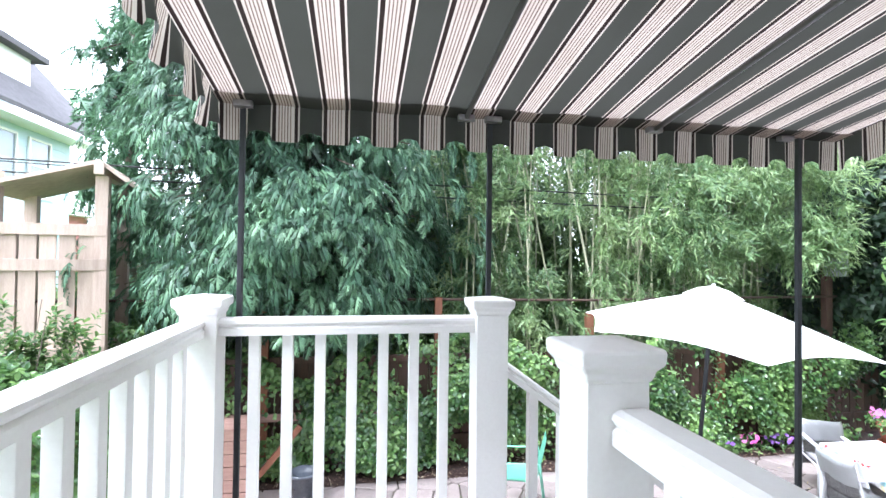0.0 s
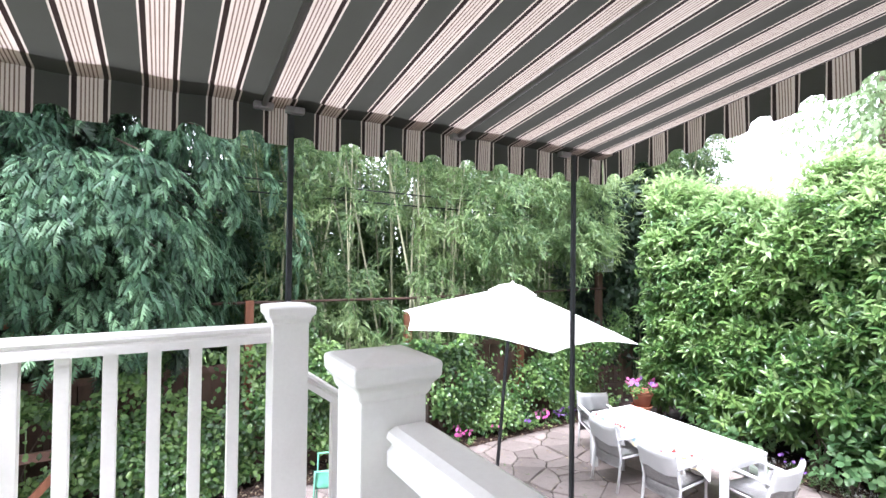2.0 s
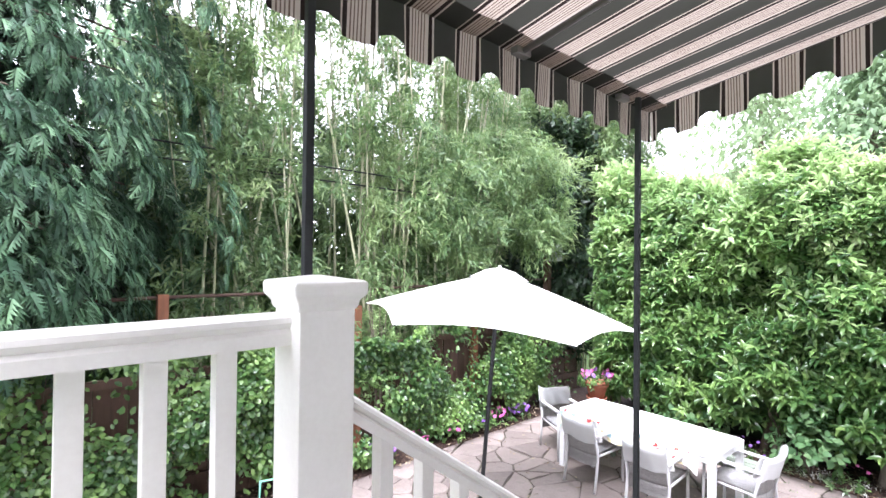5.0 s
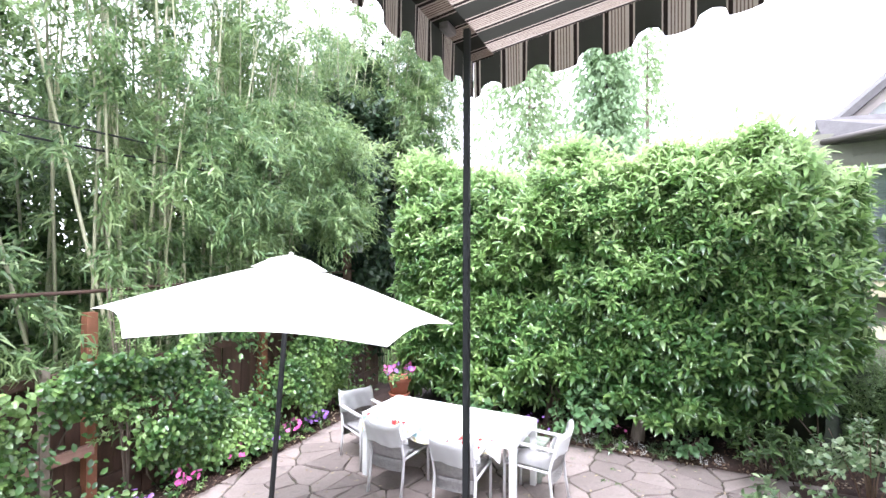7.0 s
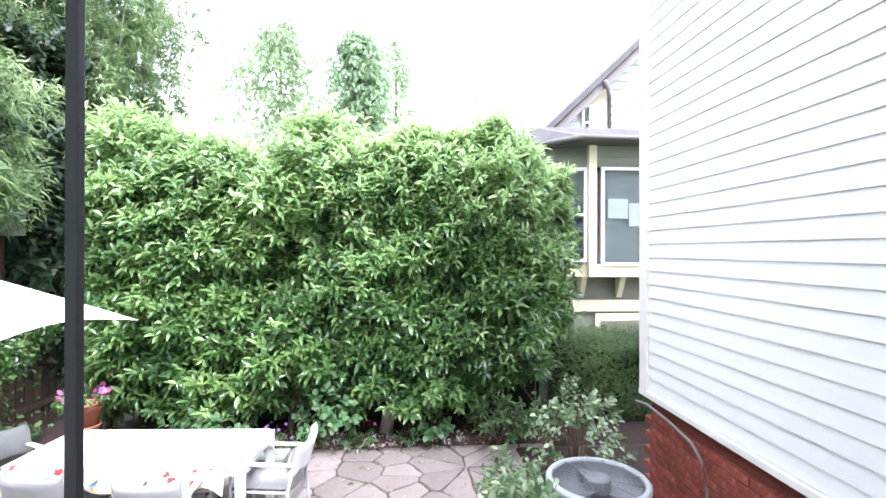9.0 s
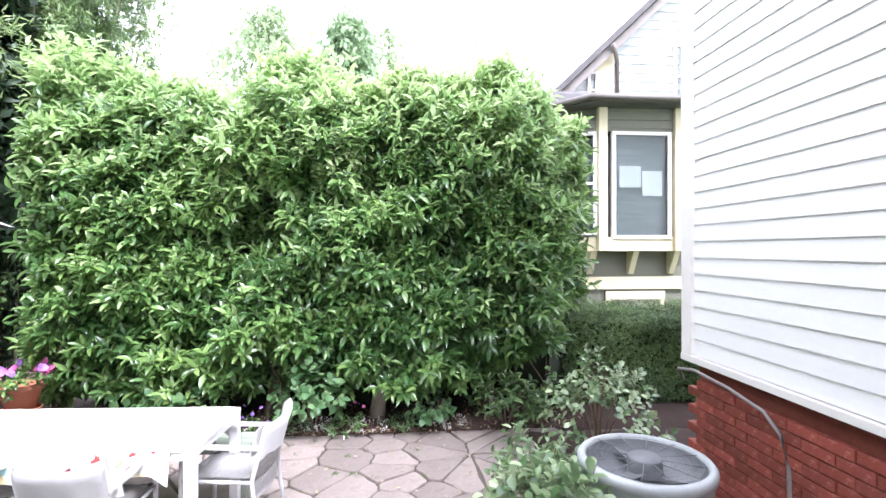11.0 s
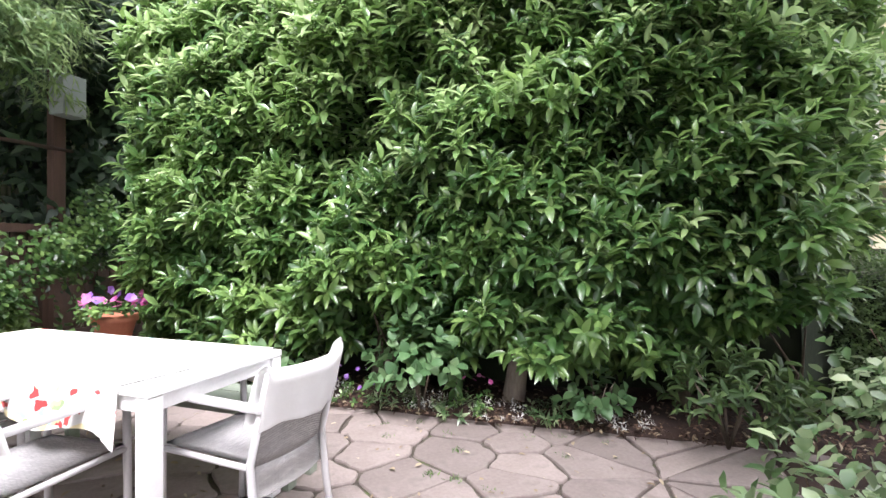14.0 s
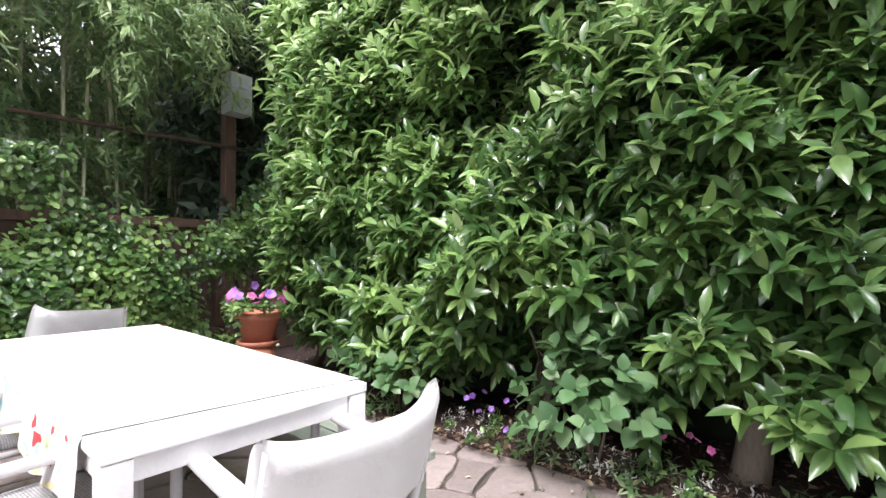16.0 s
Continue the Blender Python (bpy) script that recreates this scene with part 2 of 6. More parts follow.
OLIVE = surface("olive_grey_clapboard", (0.15, 0.15, 0.12), (0.205, 0.20, 0.16), 0.6, 1.5, 50, (0.3, 1, 1), 0.1, vary=0.05)
CREAM_TRIM = surface("cream_trim_paint", (0.62, 0.54, 0.38), (0.74, 0.66, 0.49), 0.5, 3, 60, relief=0.08)
PALE_BLUE = surface("pale_blue_clapboard", (0.46, 0.58, 0.64), (0.58, 0.68, 0.73), 0.6, 1.2, 40, (0.3, 1, 1), 0.1, vary=0.05)
GREY_SIDING = surface("pale_grey_clapboard", (0.50, 0.53, 0.56), (0.62, 0.64, 0.66), 0.6, 1.2, 40, relief=0.1, vary=0.04)
SHINGLE = surface("grey_asphalt_shingle", (0.065, 0.06, 0.064), (0.13, 0.122, 0.128), 0.9, 5, 70, relief=0.8)
WINDOW_GLASS = glass("window_glass")
# Grey stripes imitate siding reflected in the bay glass; used behind every pane.
PANE_REFLECTION = surface("pane_reflection_grey", (0.17, 0.185, 0.19), (0.40, 0.42, 0.42), 0.8, 2, 40, (1, 1, 14), 0.3)
PAPER = plain("white_paper", (0.84, 0.84, 0.82), 0.8)
AC_GREY = surface("pale_grey_enamel", (0.30, 0.325, 0.335), (0.43, 0.455, 0.46), 0.55, 3, 60, relief=0.1)
AC_DARK = surface("dark_grey_fan_metal", (0.10, 0.105, 0.115), (0.20, 0.205, 0.22), 0.5, 5, 60, relief=0.1)
RUBBER = plain("black_cable", (0.015, 0.015, 0.016), 0.6)
GREEN_PAINT = surface("mint_green_metal", (0.16, 0.46, 0.34), (0.26, 0.60, 0.45), 0.4, 5, 60, relief=0.1)
DARK_GLAZE = surface("dark_blue_grey_glaze", (0.04, 0.045, 0.055), (0.10, 0.11, 0.13), 0.25, 4, 50, relief=0.1)

LAUREL = leafy("laurel_leaf", (0.018, 0.051, 0.020), (0.080, 0.182, 0.054), (0.34, 0.50, 0.16), 0.28, 0.37, 1.3, gloss=0.5)
LAUREL_SINGLE = leafy("laurel_leaf_single", (0.018, 0.051, 0.020), (0.080, 0.182, 0.054), (0.34, 0.50, 0.16), 0.28, 0.37, 1.3, True, 0.5)
# Near-black green for hedge insides: their shade is put into the colour.
HEDGE_SHADE = surface("hedge_inner_shade", (0.008, 0.014, 0.006), (0.022, 0.035, 0.013), 0.95, 8, 40, relief=1.0)
CEDAR_LEAF = leafy("cedar_spray", (0.016, 0.050, 0.028), (0.058, 0.140, 0.076), (0.22, 0.38, 0.20), 0.55, 0.25, 1.4)
BAMBOO_LEAF = leafy("bamboo_leaf", (0.028, 0.072, 0.028), (0.108, 0.195, 0.072), (0.39, 0.49, 0.22), 0.42, 0.36, 0.9)
BAMBOO_CULM = surface("bamboo_culm", (0.26, 0.27, 0.16), (0.52, 0.50, 0.36), 0.45, 2, 40, relief=0.15, vary=0.3)
IVY_LEAF = leafy("vine_leaf", (0.016, 0.048, 0.018), (0.066, 0.155, 0.042), (0.32, 0.48, 0.15), 0.32, 0.28, 2.2, gloss=0.3)
LAUREL_YOUNG = leafy("young_laurel_leaf", (0.13, 0.26, 0.085), (0.31, 0.48, 0.18), (0.56, 0.66, 0.36), 0.3, 0.46, 1.1)
# Corner evergreen's own dark leaf; on the cedar it paints inner-crown shade.
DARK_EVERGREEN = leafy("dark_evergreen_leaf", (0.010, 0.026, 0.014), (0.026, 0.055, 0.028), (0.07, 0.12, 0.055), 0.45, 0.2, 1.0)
BROAD_LEAF = leafy("broad_pale_leaf", (0.045, 0.11, 0.045), (0.11, 0.22, 0.09), (0.25, 0.38, 0.18), 0.45, 0.3, 2)
BOX_LEAF = leafy("box_hedge_leaf", (0.022, 0.048, 0.018), (0.065, 0.125, 0.042), (0.20, 0.30, 0.10), 0.45, 0.25, 1.2)
ROSE_LEAF = leafy("shrub_leaf", (0.03, 0.075, 0.03), (0.10, 0.20, 0.07), (0.50, 0.58, 0.36), 0.30, 0.28, 4, gloss=0.45)
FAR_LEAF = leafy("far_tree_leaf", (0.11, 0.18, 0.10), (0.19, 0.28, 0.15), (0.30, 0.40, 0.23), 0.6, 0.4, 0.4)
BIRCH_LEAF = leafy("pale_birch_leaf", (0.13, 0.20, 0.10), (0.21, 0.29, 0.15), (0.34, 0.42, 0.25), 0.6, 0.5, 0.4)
LAWN_LEAF = leafy("grass_blade", (0.08, 0.17, 0.015), (0.17, 0.32, 0.03), (0.32, 0.48, 0.07), 0.6, 0.4, 2)
PINK = leafy("pink_petal", (0.45, 0.05, 0.24), (0.62, 0.12, 0.38), (0.75, 0.35, 0.58), 0.6, 0.35, 5)
PURPLE = leafy("violet_petal", (0.18, 0.06, 0.36), (0.32, 0.14, 0.55), (0.52, 0.36, 0.70), 0.6, 0.35, 5)
WHITE_PETAL = leafy("white_petal", (0.5, 0.5, 0.5), (0.62, 0.62, 0.6), (0.75, 0.75, 0.72), 0.6, 0.35, 5)


# ---- shapes ----
def part(name, bm, material, parent=None, label="", smooth=False):
    me = bpy.data.meshes.new(name)
    bm.to_mesh(me)
    bm.free()
    if smooth:
        me.shade_smooth()
    me.materials.append(material)
    ob = new(name, me)
    ob.parent = parent
    return tagged(ob, label)


def thing(name, loc, label, category, group="", rz=0.0):
    e = new(name)
    e.matrix_basis = pose(*loc, 0, 0, rz)
    e.empty_display_size = 0.1
    return tagged(e, label, category, group)


def box(c, s, bevel=0.0, bm=None, m=None):
    """A box of size s about c, its edges rounded by bevel, turned by m."""
    one = bmesh.new()
    bmesh.ops.create_cube(one, size=1.0)
    bmesh.ops.scale(one, vec=s, verts=one.verts)
    if bevel:
        bmesh.ops.bevel(one, geom=list(one.edges), offset=bevel, segments=2, affect="EDGES", profile=0.7)
    if m is not None:
        bmesh.ops.transform(one, matrix=m, verts=one.verts)
    bmesh.ops.translate(one, vec=c, verts=one.verts)
    return joined(bm, one)


def joined(bm, one):
    if bm is None:
        return one
    me = bpy.data.meshes.new("tmp")
    one.to_mesh(me)
    one.free()
    bm.from_mesh(me)
    bpy.data.meshes.remove(me)
    return bm


def tube(points, radii, n=8, bm=None, cap=True):
    """A round bar through points; radii is one number or one for each point."""
    one = bmesh.new()
    pts = [Vector(p) for p in points]
    if isinstance(radii, (int, float)):
        radii = [radii] * len(pts)
    rings = []
    for i, p in enumerate(pts):
        d = (pts[min(i + 1, len(pts) - 1)] - pts[max(i - 1, 0)]).normalized()
        a = d.cross(Vector((0, 0, 1)) if abs(d.z) < 0.9 else Vector((1, 0, 0))).normalized()
        b = d.cross(a)
        rings.append([one.verts.new(p + radii[i] * (math.cos(k * 2 * math.pi / n) * a + math.sin(k * 2 * math.pi / n) * b)) for k in range(n)])
    for r, q in zip(rings, rings[1:]):
        for k in range(n):
            one.faces.new((r[k], r[(k + 1) % n], q[(k + 1) % n], q[k])).smooth = True
    if cap:
        one.faces.new(rings[0][::-1])
        one.faces.new(rings[-1])
    bmesh.ops.recalc_face_normals(one, faces=one.faces)
    return joined(bm, one)


def lathe(profile, n=24, bm=None):
    """A turned shape: profile is (radius, height) from one end to the other."""
    one = bmesh.new()
    rings = [[one.verts.new((r * math.cos(k * 2 * math.pi / n), r * math.sin(k * 2 * math.pi / n), z)) for k in range(n)] for r, z in profile]
    for r, q in zip(rings, rings[1:]):
        for k in range(n):
            one.faces.new((r[k], r[(k + 1) % n], q[(k + 1) % n], q[k])).smooth = True
    return joined(bm, one)


def sheet(nu, nv, fn, bm=None, uv=None, thick=0.0):
    """A curved sheet: fn(u, v) for u, v from 0 to 1, with texture coordinates from uv(u, v)."""
    one = bmesh.new()
    lay = one.loops.layers.uv.new("UVMap") if uv else None
    g = [[one.verts.new(fn(i / nu, j / nv)) for j in range(nv + 1)] for i in range(nu + 1)]
    for i in range(nu):
        for j in range(nv):
            f = one.faces.new((g[i][j], g[i + 1][j], g[i + 1][j + 1], g[i][j + 1]))
            f.smooth = True
            if uv:
                for lp, (a, b) in zip(f.loops, ((i, j), (i + 1, j), (i + 1, j + 1), (i, j + 1))):
                    lp[lay].uv = uv(a / nu, b / nv)
    if thick:
        bmesh.ops.solidify(one, geom=list(one.faces), thickness=thick)
    return joined(bm, one)


def mesh_np(name, verts, faces):
    """A mesh straight from arrays: verts (n, 3), faces (m, k)."""
    me = bpy.data.meshes.new(name)
    k = faces.shape[1]
    me.vertices.add(len(verts))
    me.vertices.foreach_set("co", np.ascontiguousarray(verts, dtype=np.float32).ravel())
    me.loops.add(faces.size)
    me.loops.foreach_set("vertex_index", np.ascontiguousarray(faces, dtype=np.int32).ravel())
    me.polygons.add(len(faces))
    me.polygons.foreach_set("loop_start", np.arange(0, faces.size, k, dtype=np.int32))
    me.polygons.foreach_set("loop_total", np.full(len(faces), k, dtype=np.int32))
    me.update(calc_edges=True)
    return me


def unit(v):
    return v / np.maximum(np.linalg.norm(v, axis=-1, keepdims=True), 1e-9)


def leaf_shape(fold=0.18, droop=0.15, broad=0.5):
    """One leaf along +y, 1 long, 1 wide at most, folded at the midrib, drooping to its tip."""
    w = 0.5
    v = [(0, 0, 0), (-w * 0.8, 0.3, fold), (0, 0.3, 0.02), (w * 0.8, 0.3, fold), (-w * broad * 1.6, 0.68, fold - droop * 0.5), (0, 0.68, -droop * 0.5), (w * broad * 1.6, 0.68, fold - droop * 0.5), (0, 1, -droop)]
    f = [(0, 2, 1), (0, 3, 2), (1, 2, 5), (1, 5, 4), (2, 3, 6), (2, 6, 5), (4, 5, 7), (5, 6, 7)]
    return np.array(v, float), np.array(f)


def laurel_shape():
    """One long oval leaf along +y, pointed, folded at the midrib, its tip curling down."""
    st = ((0.2, 0.34, 0.0), (0.48, 0.5, -0.02), (0.78, 0.33, -0.10))
    v = [(0, 0, 0)]
    for y, w, z in st:
        v += [(-w, y, z + 0.09 * w / 0.5), (0, y, z), (w, y, z + 0.09 * w / 0.5)]
    v.append((0, 1, -0.20))
    f = [(0, 2, 1), (0, 3, 2), (7, 8, 10), (8, 9, 10)]
    for a in (1, 4):
        f += [(a, a + 1, a + 4), (a, a + 4, a + 3), (a + 1, a + 2, a + 5), (a + 1, a + 5, a + 4)]
    return np.array(v, float), np.array(f)


def narrow_leaf():
    v = [(0, 0, 0), (-0.5, 0.35, 0.03), (0.5, 0.35, 0.03), (0, 1, -0.25)]
    return np.array(v, float), np.array([(0, 2, 1), (1, 2, 3)])


def scatter(name, template, pos, along, normal, length, width, material, parent=None, label="", kind=""):
    """Many leaves in one mesh: each grows from pos along a direction with its face to normal."""
    tv, tf = template
    y = unit(along)
    x = unit(np.cross(y, normal))
    z = np.cross(x, y)
    v = pos[:, None, :] + tv[None, :, 0:1] * x[:, None, :] * width[:, None, None] + tv[None, :, 1:2] * y[:, None, :] * length[:, None, None] + tv[None, :, 2:3] * z[:, None, :] * length[:, None, None]
    n, k = len(pos), len(tv)
    f = (tf[None] + (np.arange(n) * k)[:, None, None]).reshape(-1, tf.shape[1])
    me = mesh_np(name, v.reshape(-1, 3), f)
    me.shade_smooth()
    me.materials.append(material)
    ob = new(name, me)
    ob.parent = parent
    return tagged(ob, label, kind=kind)


def sprigs(rng, base, out, n_leaf, stem, spread=0.9):
    """Leaves set round short shoots: returns their places, directions and faces."""
    n = len(base)
    t = np.tile(np.linspace(0.15, 1, n_leaf), (n, 1)) + rng.normal(0, 0.04, (n, n_leaf))
    ang = np.arange(n_leaf)[None, :] * 2.4 + rng.uniform(0, 6.28, (n, 1))
    d = unit(out)
    a = unit(np.cross(d, rng.normal(0, 1, d.shape)))
    b = np.cross(d, a)
    side = np.cos(ang)[..., None] * a[:, None] + np.sin(ang)[..., None] * b[:, None]
    pos = base[:, None] + t[..., None] * stem[:, None, None] * d[:, None]
    along = d[:, None] * (0.35 + 0.75 * t[..., None]) + side * spread + rng.normal(0, 0.15, pos.shape)
    along[..., 2] -= 0.18
    nrm = d[:, None] * 1.0 - side * 0.35 + np.array((0, 0, 0.7)) + rng.normal(0, 0.2, pos.shape)
    return pos.reshape(-1, 3), along.reshape(-1, 3), nrm.reshape(-1, 3)


# ---- ground, patio bed and lawn ----
DECK = 1.44


def slab(name, x0, y0, z0, x1, y1, z1, material, parent=None, label="", bevel=0.0):
    return part(name, box(((x0 + x1) / 2, (y0 + y1) / 2, (z0 + z1) / 2), (x1 - x0, y1 - y0, z1 - z0), bevel), material, parent, label)


def ground_height(x, y):
    return -0.06 + 0.02 * noise.noise((x * 0.3, y * 0.3, 0)) if abs(x) < 60 and abs(y) < 60 else -0.06


bm = bmesh.new()
bmesh.ops.create_grid(bm, x_segments=2, y_segments=2, size=900)
ground = part("ground", bm, GRASS_GROUND)
ground.location.z = -0.07
tagged(ground, "green grassy ground around the yard", "ground", kind="structure")

rng = np.random.default_rng(5)


def bed(name, x0, y0, x1, y1, label):
    """A planting bed of uneven dark mulch, a little above the paving."""
    nx, ny = max(4, int((x1 - x0) / 0.12)), max(4, int((y1 - y0) / 0.12))
    def at(u, v):
        x, y = x0 + u * (x1 - x0), y0 + v * (y1 - y0)
        h = 0.035 + 0.03 * noise.noise((x * 2.1, y * 2.1, 1)) + 0.018 * noise.noise((x * 9, y * 9, 4))
        if min(u, 1 - u, v, 1 - v) == 0:
            h = -0.06
        return (x, y, h)
    ob = part(name, sheet(nx, ny, at), SOIL, smooth=True)
    return tagged(ob, label, "flower bed", kind="structure")


bed("bed_north", -2.2, 6.02, 8.9, 7.2, "dark bark-mulch bed along the fence")
bed("bed_east", 7.22, -4.8, 8.9, 6.02, "dark bark-mulch bed under the laurel hedge")
bed("bed_corner", 5.46, -4.8, 7.22, -0.55, "dark soil bed beside the house corner")
bed("bed_south", 4.0, -0.55, 7.22, 0.30, "dark soil bed beside the house wall")

# ---- deck and stairs ----
deck = thing("deck", (0, 0, 0), "raised wooden porch deck with grey boards", "deck")
tagged(deck, kind="structure")
DECK_WOOD = surface("grey_painted_deck_boards", (0.30, 0.29, 0.28), (0.42, 0.41, 0.40), 0.6, 3, 50, (0.5, 6, 6), 0.3, vary=0.1)
for i in range(25):
    y = -1.12 + i * 0.142
    slab("plank", -0.86, y, DECK - 0.03, 0.72, y + 0.137, DECK, DECK_WOOD, deck, bevel=0.004)
slab("joist_layer", -0.85, -1.18, DECK - 0.07, 0.71, 2.39, DECK - 0.034, DECK_WOOD, deck)
slab("fascia", -0.86, 2.40, DECK - 0.26, 0.72, 2.44, DECK - 0.032, WHITE_PAINT, deck)
slab("side_fascia", -0.9, -1.2, DECK - 0.26, -0.862, 2.44, DECK - 0.032, WHITE_PAINT, deck)
slab("end_fascia", 0.68, -1.2, DECK - 0.26, 0.718, 0.86, DECK - 0.032, WHITE_PAINT, deck)
for x in (-0.8, 0.62):
    for y in (0.2, 2.3):
        slab("support_post", x - 0.06, y - 0.06, -0.05, x + 0.06, y + 0.06, DECK - 0.03, WHITE_PAINT, deck)

stairs = thing("stairs", (0, 0, 0), "white painted wooden stairs down to the patio", "stairs")
tagged(stairs, kind="structure")
RISE, RUN, STAIR_X = 0.18, 0.262, 0.74
for i in range(7):
    z = DECK - RISE * (i + 1)
    x = STAIR_X + RUN * i
    slab("tread", x - 0.02, 0.9, z - 0.04, x + RUN + 0.01, 2.3, z, DECK_WOOD, stairs, bevel=0.006)
    slab("riser", x - 0.02, 0.92, z, x, 2.28, z + RISE - 0.042, WHITE_PAINT, stairs)
for y in (0.86, 2.30):
    bm = bmesh.new()
    prof = [(STAIR_X - 0.02, DECK - 0.04), (STAIR_X + RUN * 7, DECK - RISE * 7), (STAIR_X + RUN * 7 + 0.2, 0.0), (STAIR_X + RUN * 7 - 0.2, 0.0), (STAIR_X - 0.02, DECK - 0.38)]
    a = [bm.verts.new((x, y, z)) for x, z in prof]
    b = [bm.verts.new((x, y + 0.04, z)) for x, z in prof]
    bm.faces.new(a), bm.faces.new(b[::-1])
    for k in range(5):
        bm.faces.new((a[k], b[k], b[(k + 1) % 5], a[(k + 1) % 5]))
    bmesh.ops.recalc_face_normals(bm, faces=bm.faces)
    part("stringer", bm, WHITE_PAINT, stairs)


# ---- railings ----
def newel(x, y, z0, z1, wide=0.15):
    t = thing("newel_post", (x, y, z0), "square white painted newel post with a moulded cap", "post", "white newel posts")
    h = z1 - z0
    part("shaft", box((0, 0, h / 2 - 0.04), (wide, wide, h - 0.08), 0.004), WHITE_PAINT, t)
    one = bmesh.new()
    w = wide / 2
    lv = [(w + 0.001, h - 0.088), (w + 0.007, h - 0.08), (w + 0.010, h - 0.064), (w + 0.024, h - 0.048), (w + 0.026, h - 0.02), (w + 0.021, h - 0.013), (0.012, h)]
    rings = [[one.verts.new((sx * r, sy * r, z)) for sx, sy in ((-1, -1), (1, -1), (1, 1), (-1, 1))] for r, z in lv]
    for a, b in zip(rings, rings[1:]):
        for k in range(4):
            one.faces.new((a[k], a[(k + 1) % 4], b[(k + 1) % 4], b[k]))
    one.faces.new(rings[-1])
    one.faces.new(rings[0][::-1])
    bmesh.ops.bevel(one, geom=list(one.edges), offset=0.003, segments=1, affect="EDGES")
    part("cap", one, WHITE_PAINT, t)
    return t


def rail_profile(p0, p1, prof, bm=None):
    """A moulded rail from p0 to p1; prof is (across, up), closed."""
    one = bmesh.new()
    p0, p1 = Vector(p0), Vector(p1)
    d = (p1 - p0)
    side = d.cross(Vector((0, 0, 1))).normalized()
    rings = [[one.verts.new(p + side * a + Vector((0, 0, b))) for a, b in prof] for p in (p0, p1)]
    k = len(prof)
    for i in range(k):
        one.faces.new((rings[0][i], rings[0][(i + 1) % k], rings[1][(i + 1) % k], rings[1][i]))
    one.faces.new(rings[0][::-1]), one.faces.new(rings[1])
    bmesh.ops.recalc_face_normals(one, faces=one.faces)
    return joined(bm, one)


HAND = [(-0.048, -0.075), (-0.048, -0.045), (-0.038, -0.035), (-0.05, -0.02), (-0.046, -0.008), (-0.03, 0), (0.03, 0), (0.046, -0.008), (0.05, -0.02), (0.038, -0.035), (0.048, -0.045), (0.048, -0.075)]


def railing(p0, p1, foot, label, skip=0.0, spacing=0.157):
    """Hand rail between two points, bottom rail foot below it, square balusters between them."""
    t = thing("railing", (0, 0, 0), label, "railing", "white deck railings")
    p0, p1 = Vector(p0), Vector(p1)
    part("hand_rail", rail_profile(p0, p1, HAND), WHITE_PAINT, t)
    low = Vector((0, 0, foot))
    part("bottom_rail", rail_profile(p0 - low, p1 - low, [(-0.03, -0.05), (0.03, -0.05), (0.03, 0), (-0.03, 0)]), WHITE_PAINT, t)
    flat = Vector((p1.x - p0.x, p1.y - p0.y, 0)).length
    n = max(1, round(flat / spacing) - 1)
    slope = (p1.z - p0.z)
    for i in range(n):
        f = (i + 1) / (n + 1)
        p = p0.lerp(p1, f)
        bm = box((0, 0, 0), (0.046, 0.046, foot - 0.075), 0.003)
        for v in bm.verts:
            along = v.co.x if abs(p1.x - p0.x) > abs(p1.y - p0.y) else v.co.y
            v.co.z += along * slope / flat
        b = part("baluster", bm, WHITE_PAINT, t)
        b.location = p + Vector((0, 0, -0.07 - (foot - 0.075) / 2 + 0.002))
    return t


AX, BX, CX, FY, CY = -0.67, 0.622, 0.545, 2.25, 1.0
RAIL_Z = 2.58
newel(AX, FY, DECK, 2.685)
newel(BX, FY - 0.02, DECK, 2.675)
newel(CX, CY, DECK, 2.685, 0.142)
railing((AX + 0.075, FY, RAIL_Z), (BX - 0.075, FY, RAIL_Z), 0.98, "white wooden railing with square balusters at the deck edge", spacing=0.142)
railing((AX - 0.02, FY - 0.075, RAIL_Z), (AX + 0.03, -1.1, RAIL_Z), 0.98, "white wooden railing with square balusters along the deck side")
railing((CX + 0.03, CY - 0.075, 2.545), (CX + 0.06, -1.1, 2.545), 0.98, "white wooden railing with square balusters beside the stairs")
railing((BX + 0.075, FY, 2.37), (BX + 0.075 + 1.88, FY, 2.37 - 1.88 * 0.72), 0.78, "white sloping stair railing with square balusters")
newel(BX + 0.075 + 1.94, FY, 0, 2.37 - 1.9 * 0.72 + 0.14)

# ---- awning ----
awning = thing("awning", (0, 0, 0), "striped grey-green and cream canvas awning on black poles", "awning")
AW_L, AW_R, AW_F, AW_B, AW_Z, AW_S = -0.66, 2.79, 2.37, -1.18, 3.588, 0.17
PER, PH = 0.2375, 0.118 - 0.2375 / 2


def aw_z(y):
    return AW_Z + (AW_F - y) * AW_S


def sag(x, y):
    return -0.012 * math.sin((x - AW_L) / (AW_R - AW_L) * 9.4) * math.sin(max(0, AW_F - y) * 0.9)


bm = sheet(120, 24, lambda u, v: (AW_L + u * (AW_R - AW_L), AW_F - v * (AW_F - AW_B), aw_z(AW_F - v * (AW_F - AW_B)) + sag(AW_L + u * (AW_R - AW_L), AW_F - v * (AW_F - AW_B))),
           uv=lambda u, v: ((AW_L + u * (AW_R - AW_L) - PH) / PER, v))
part("canopy", bm, AWNING, awning)


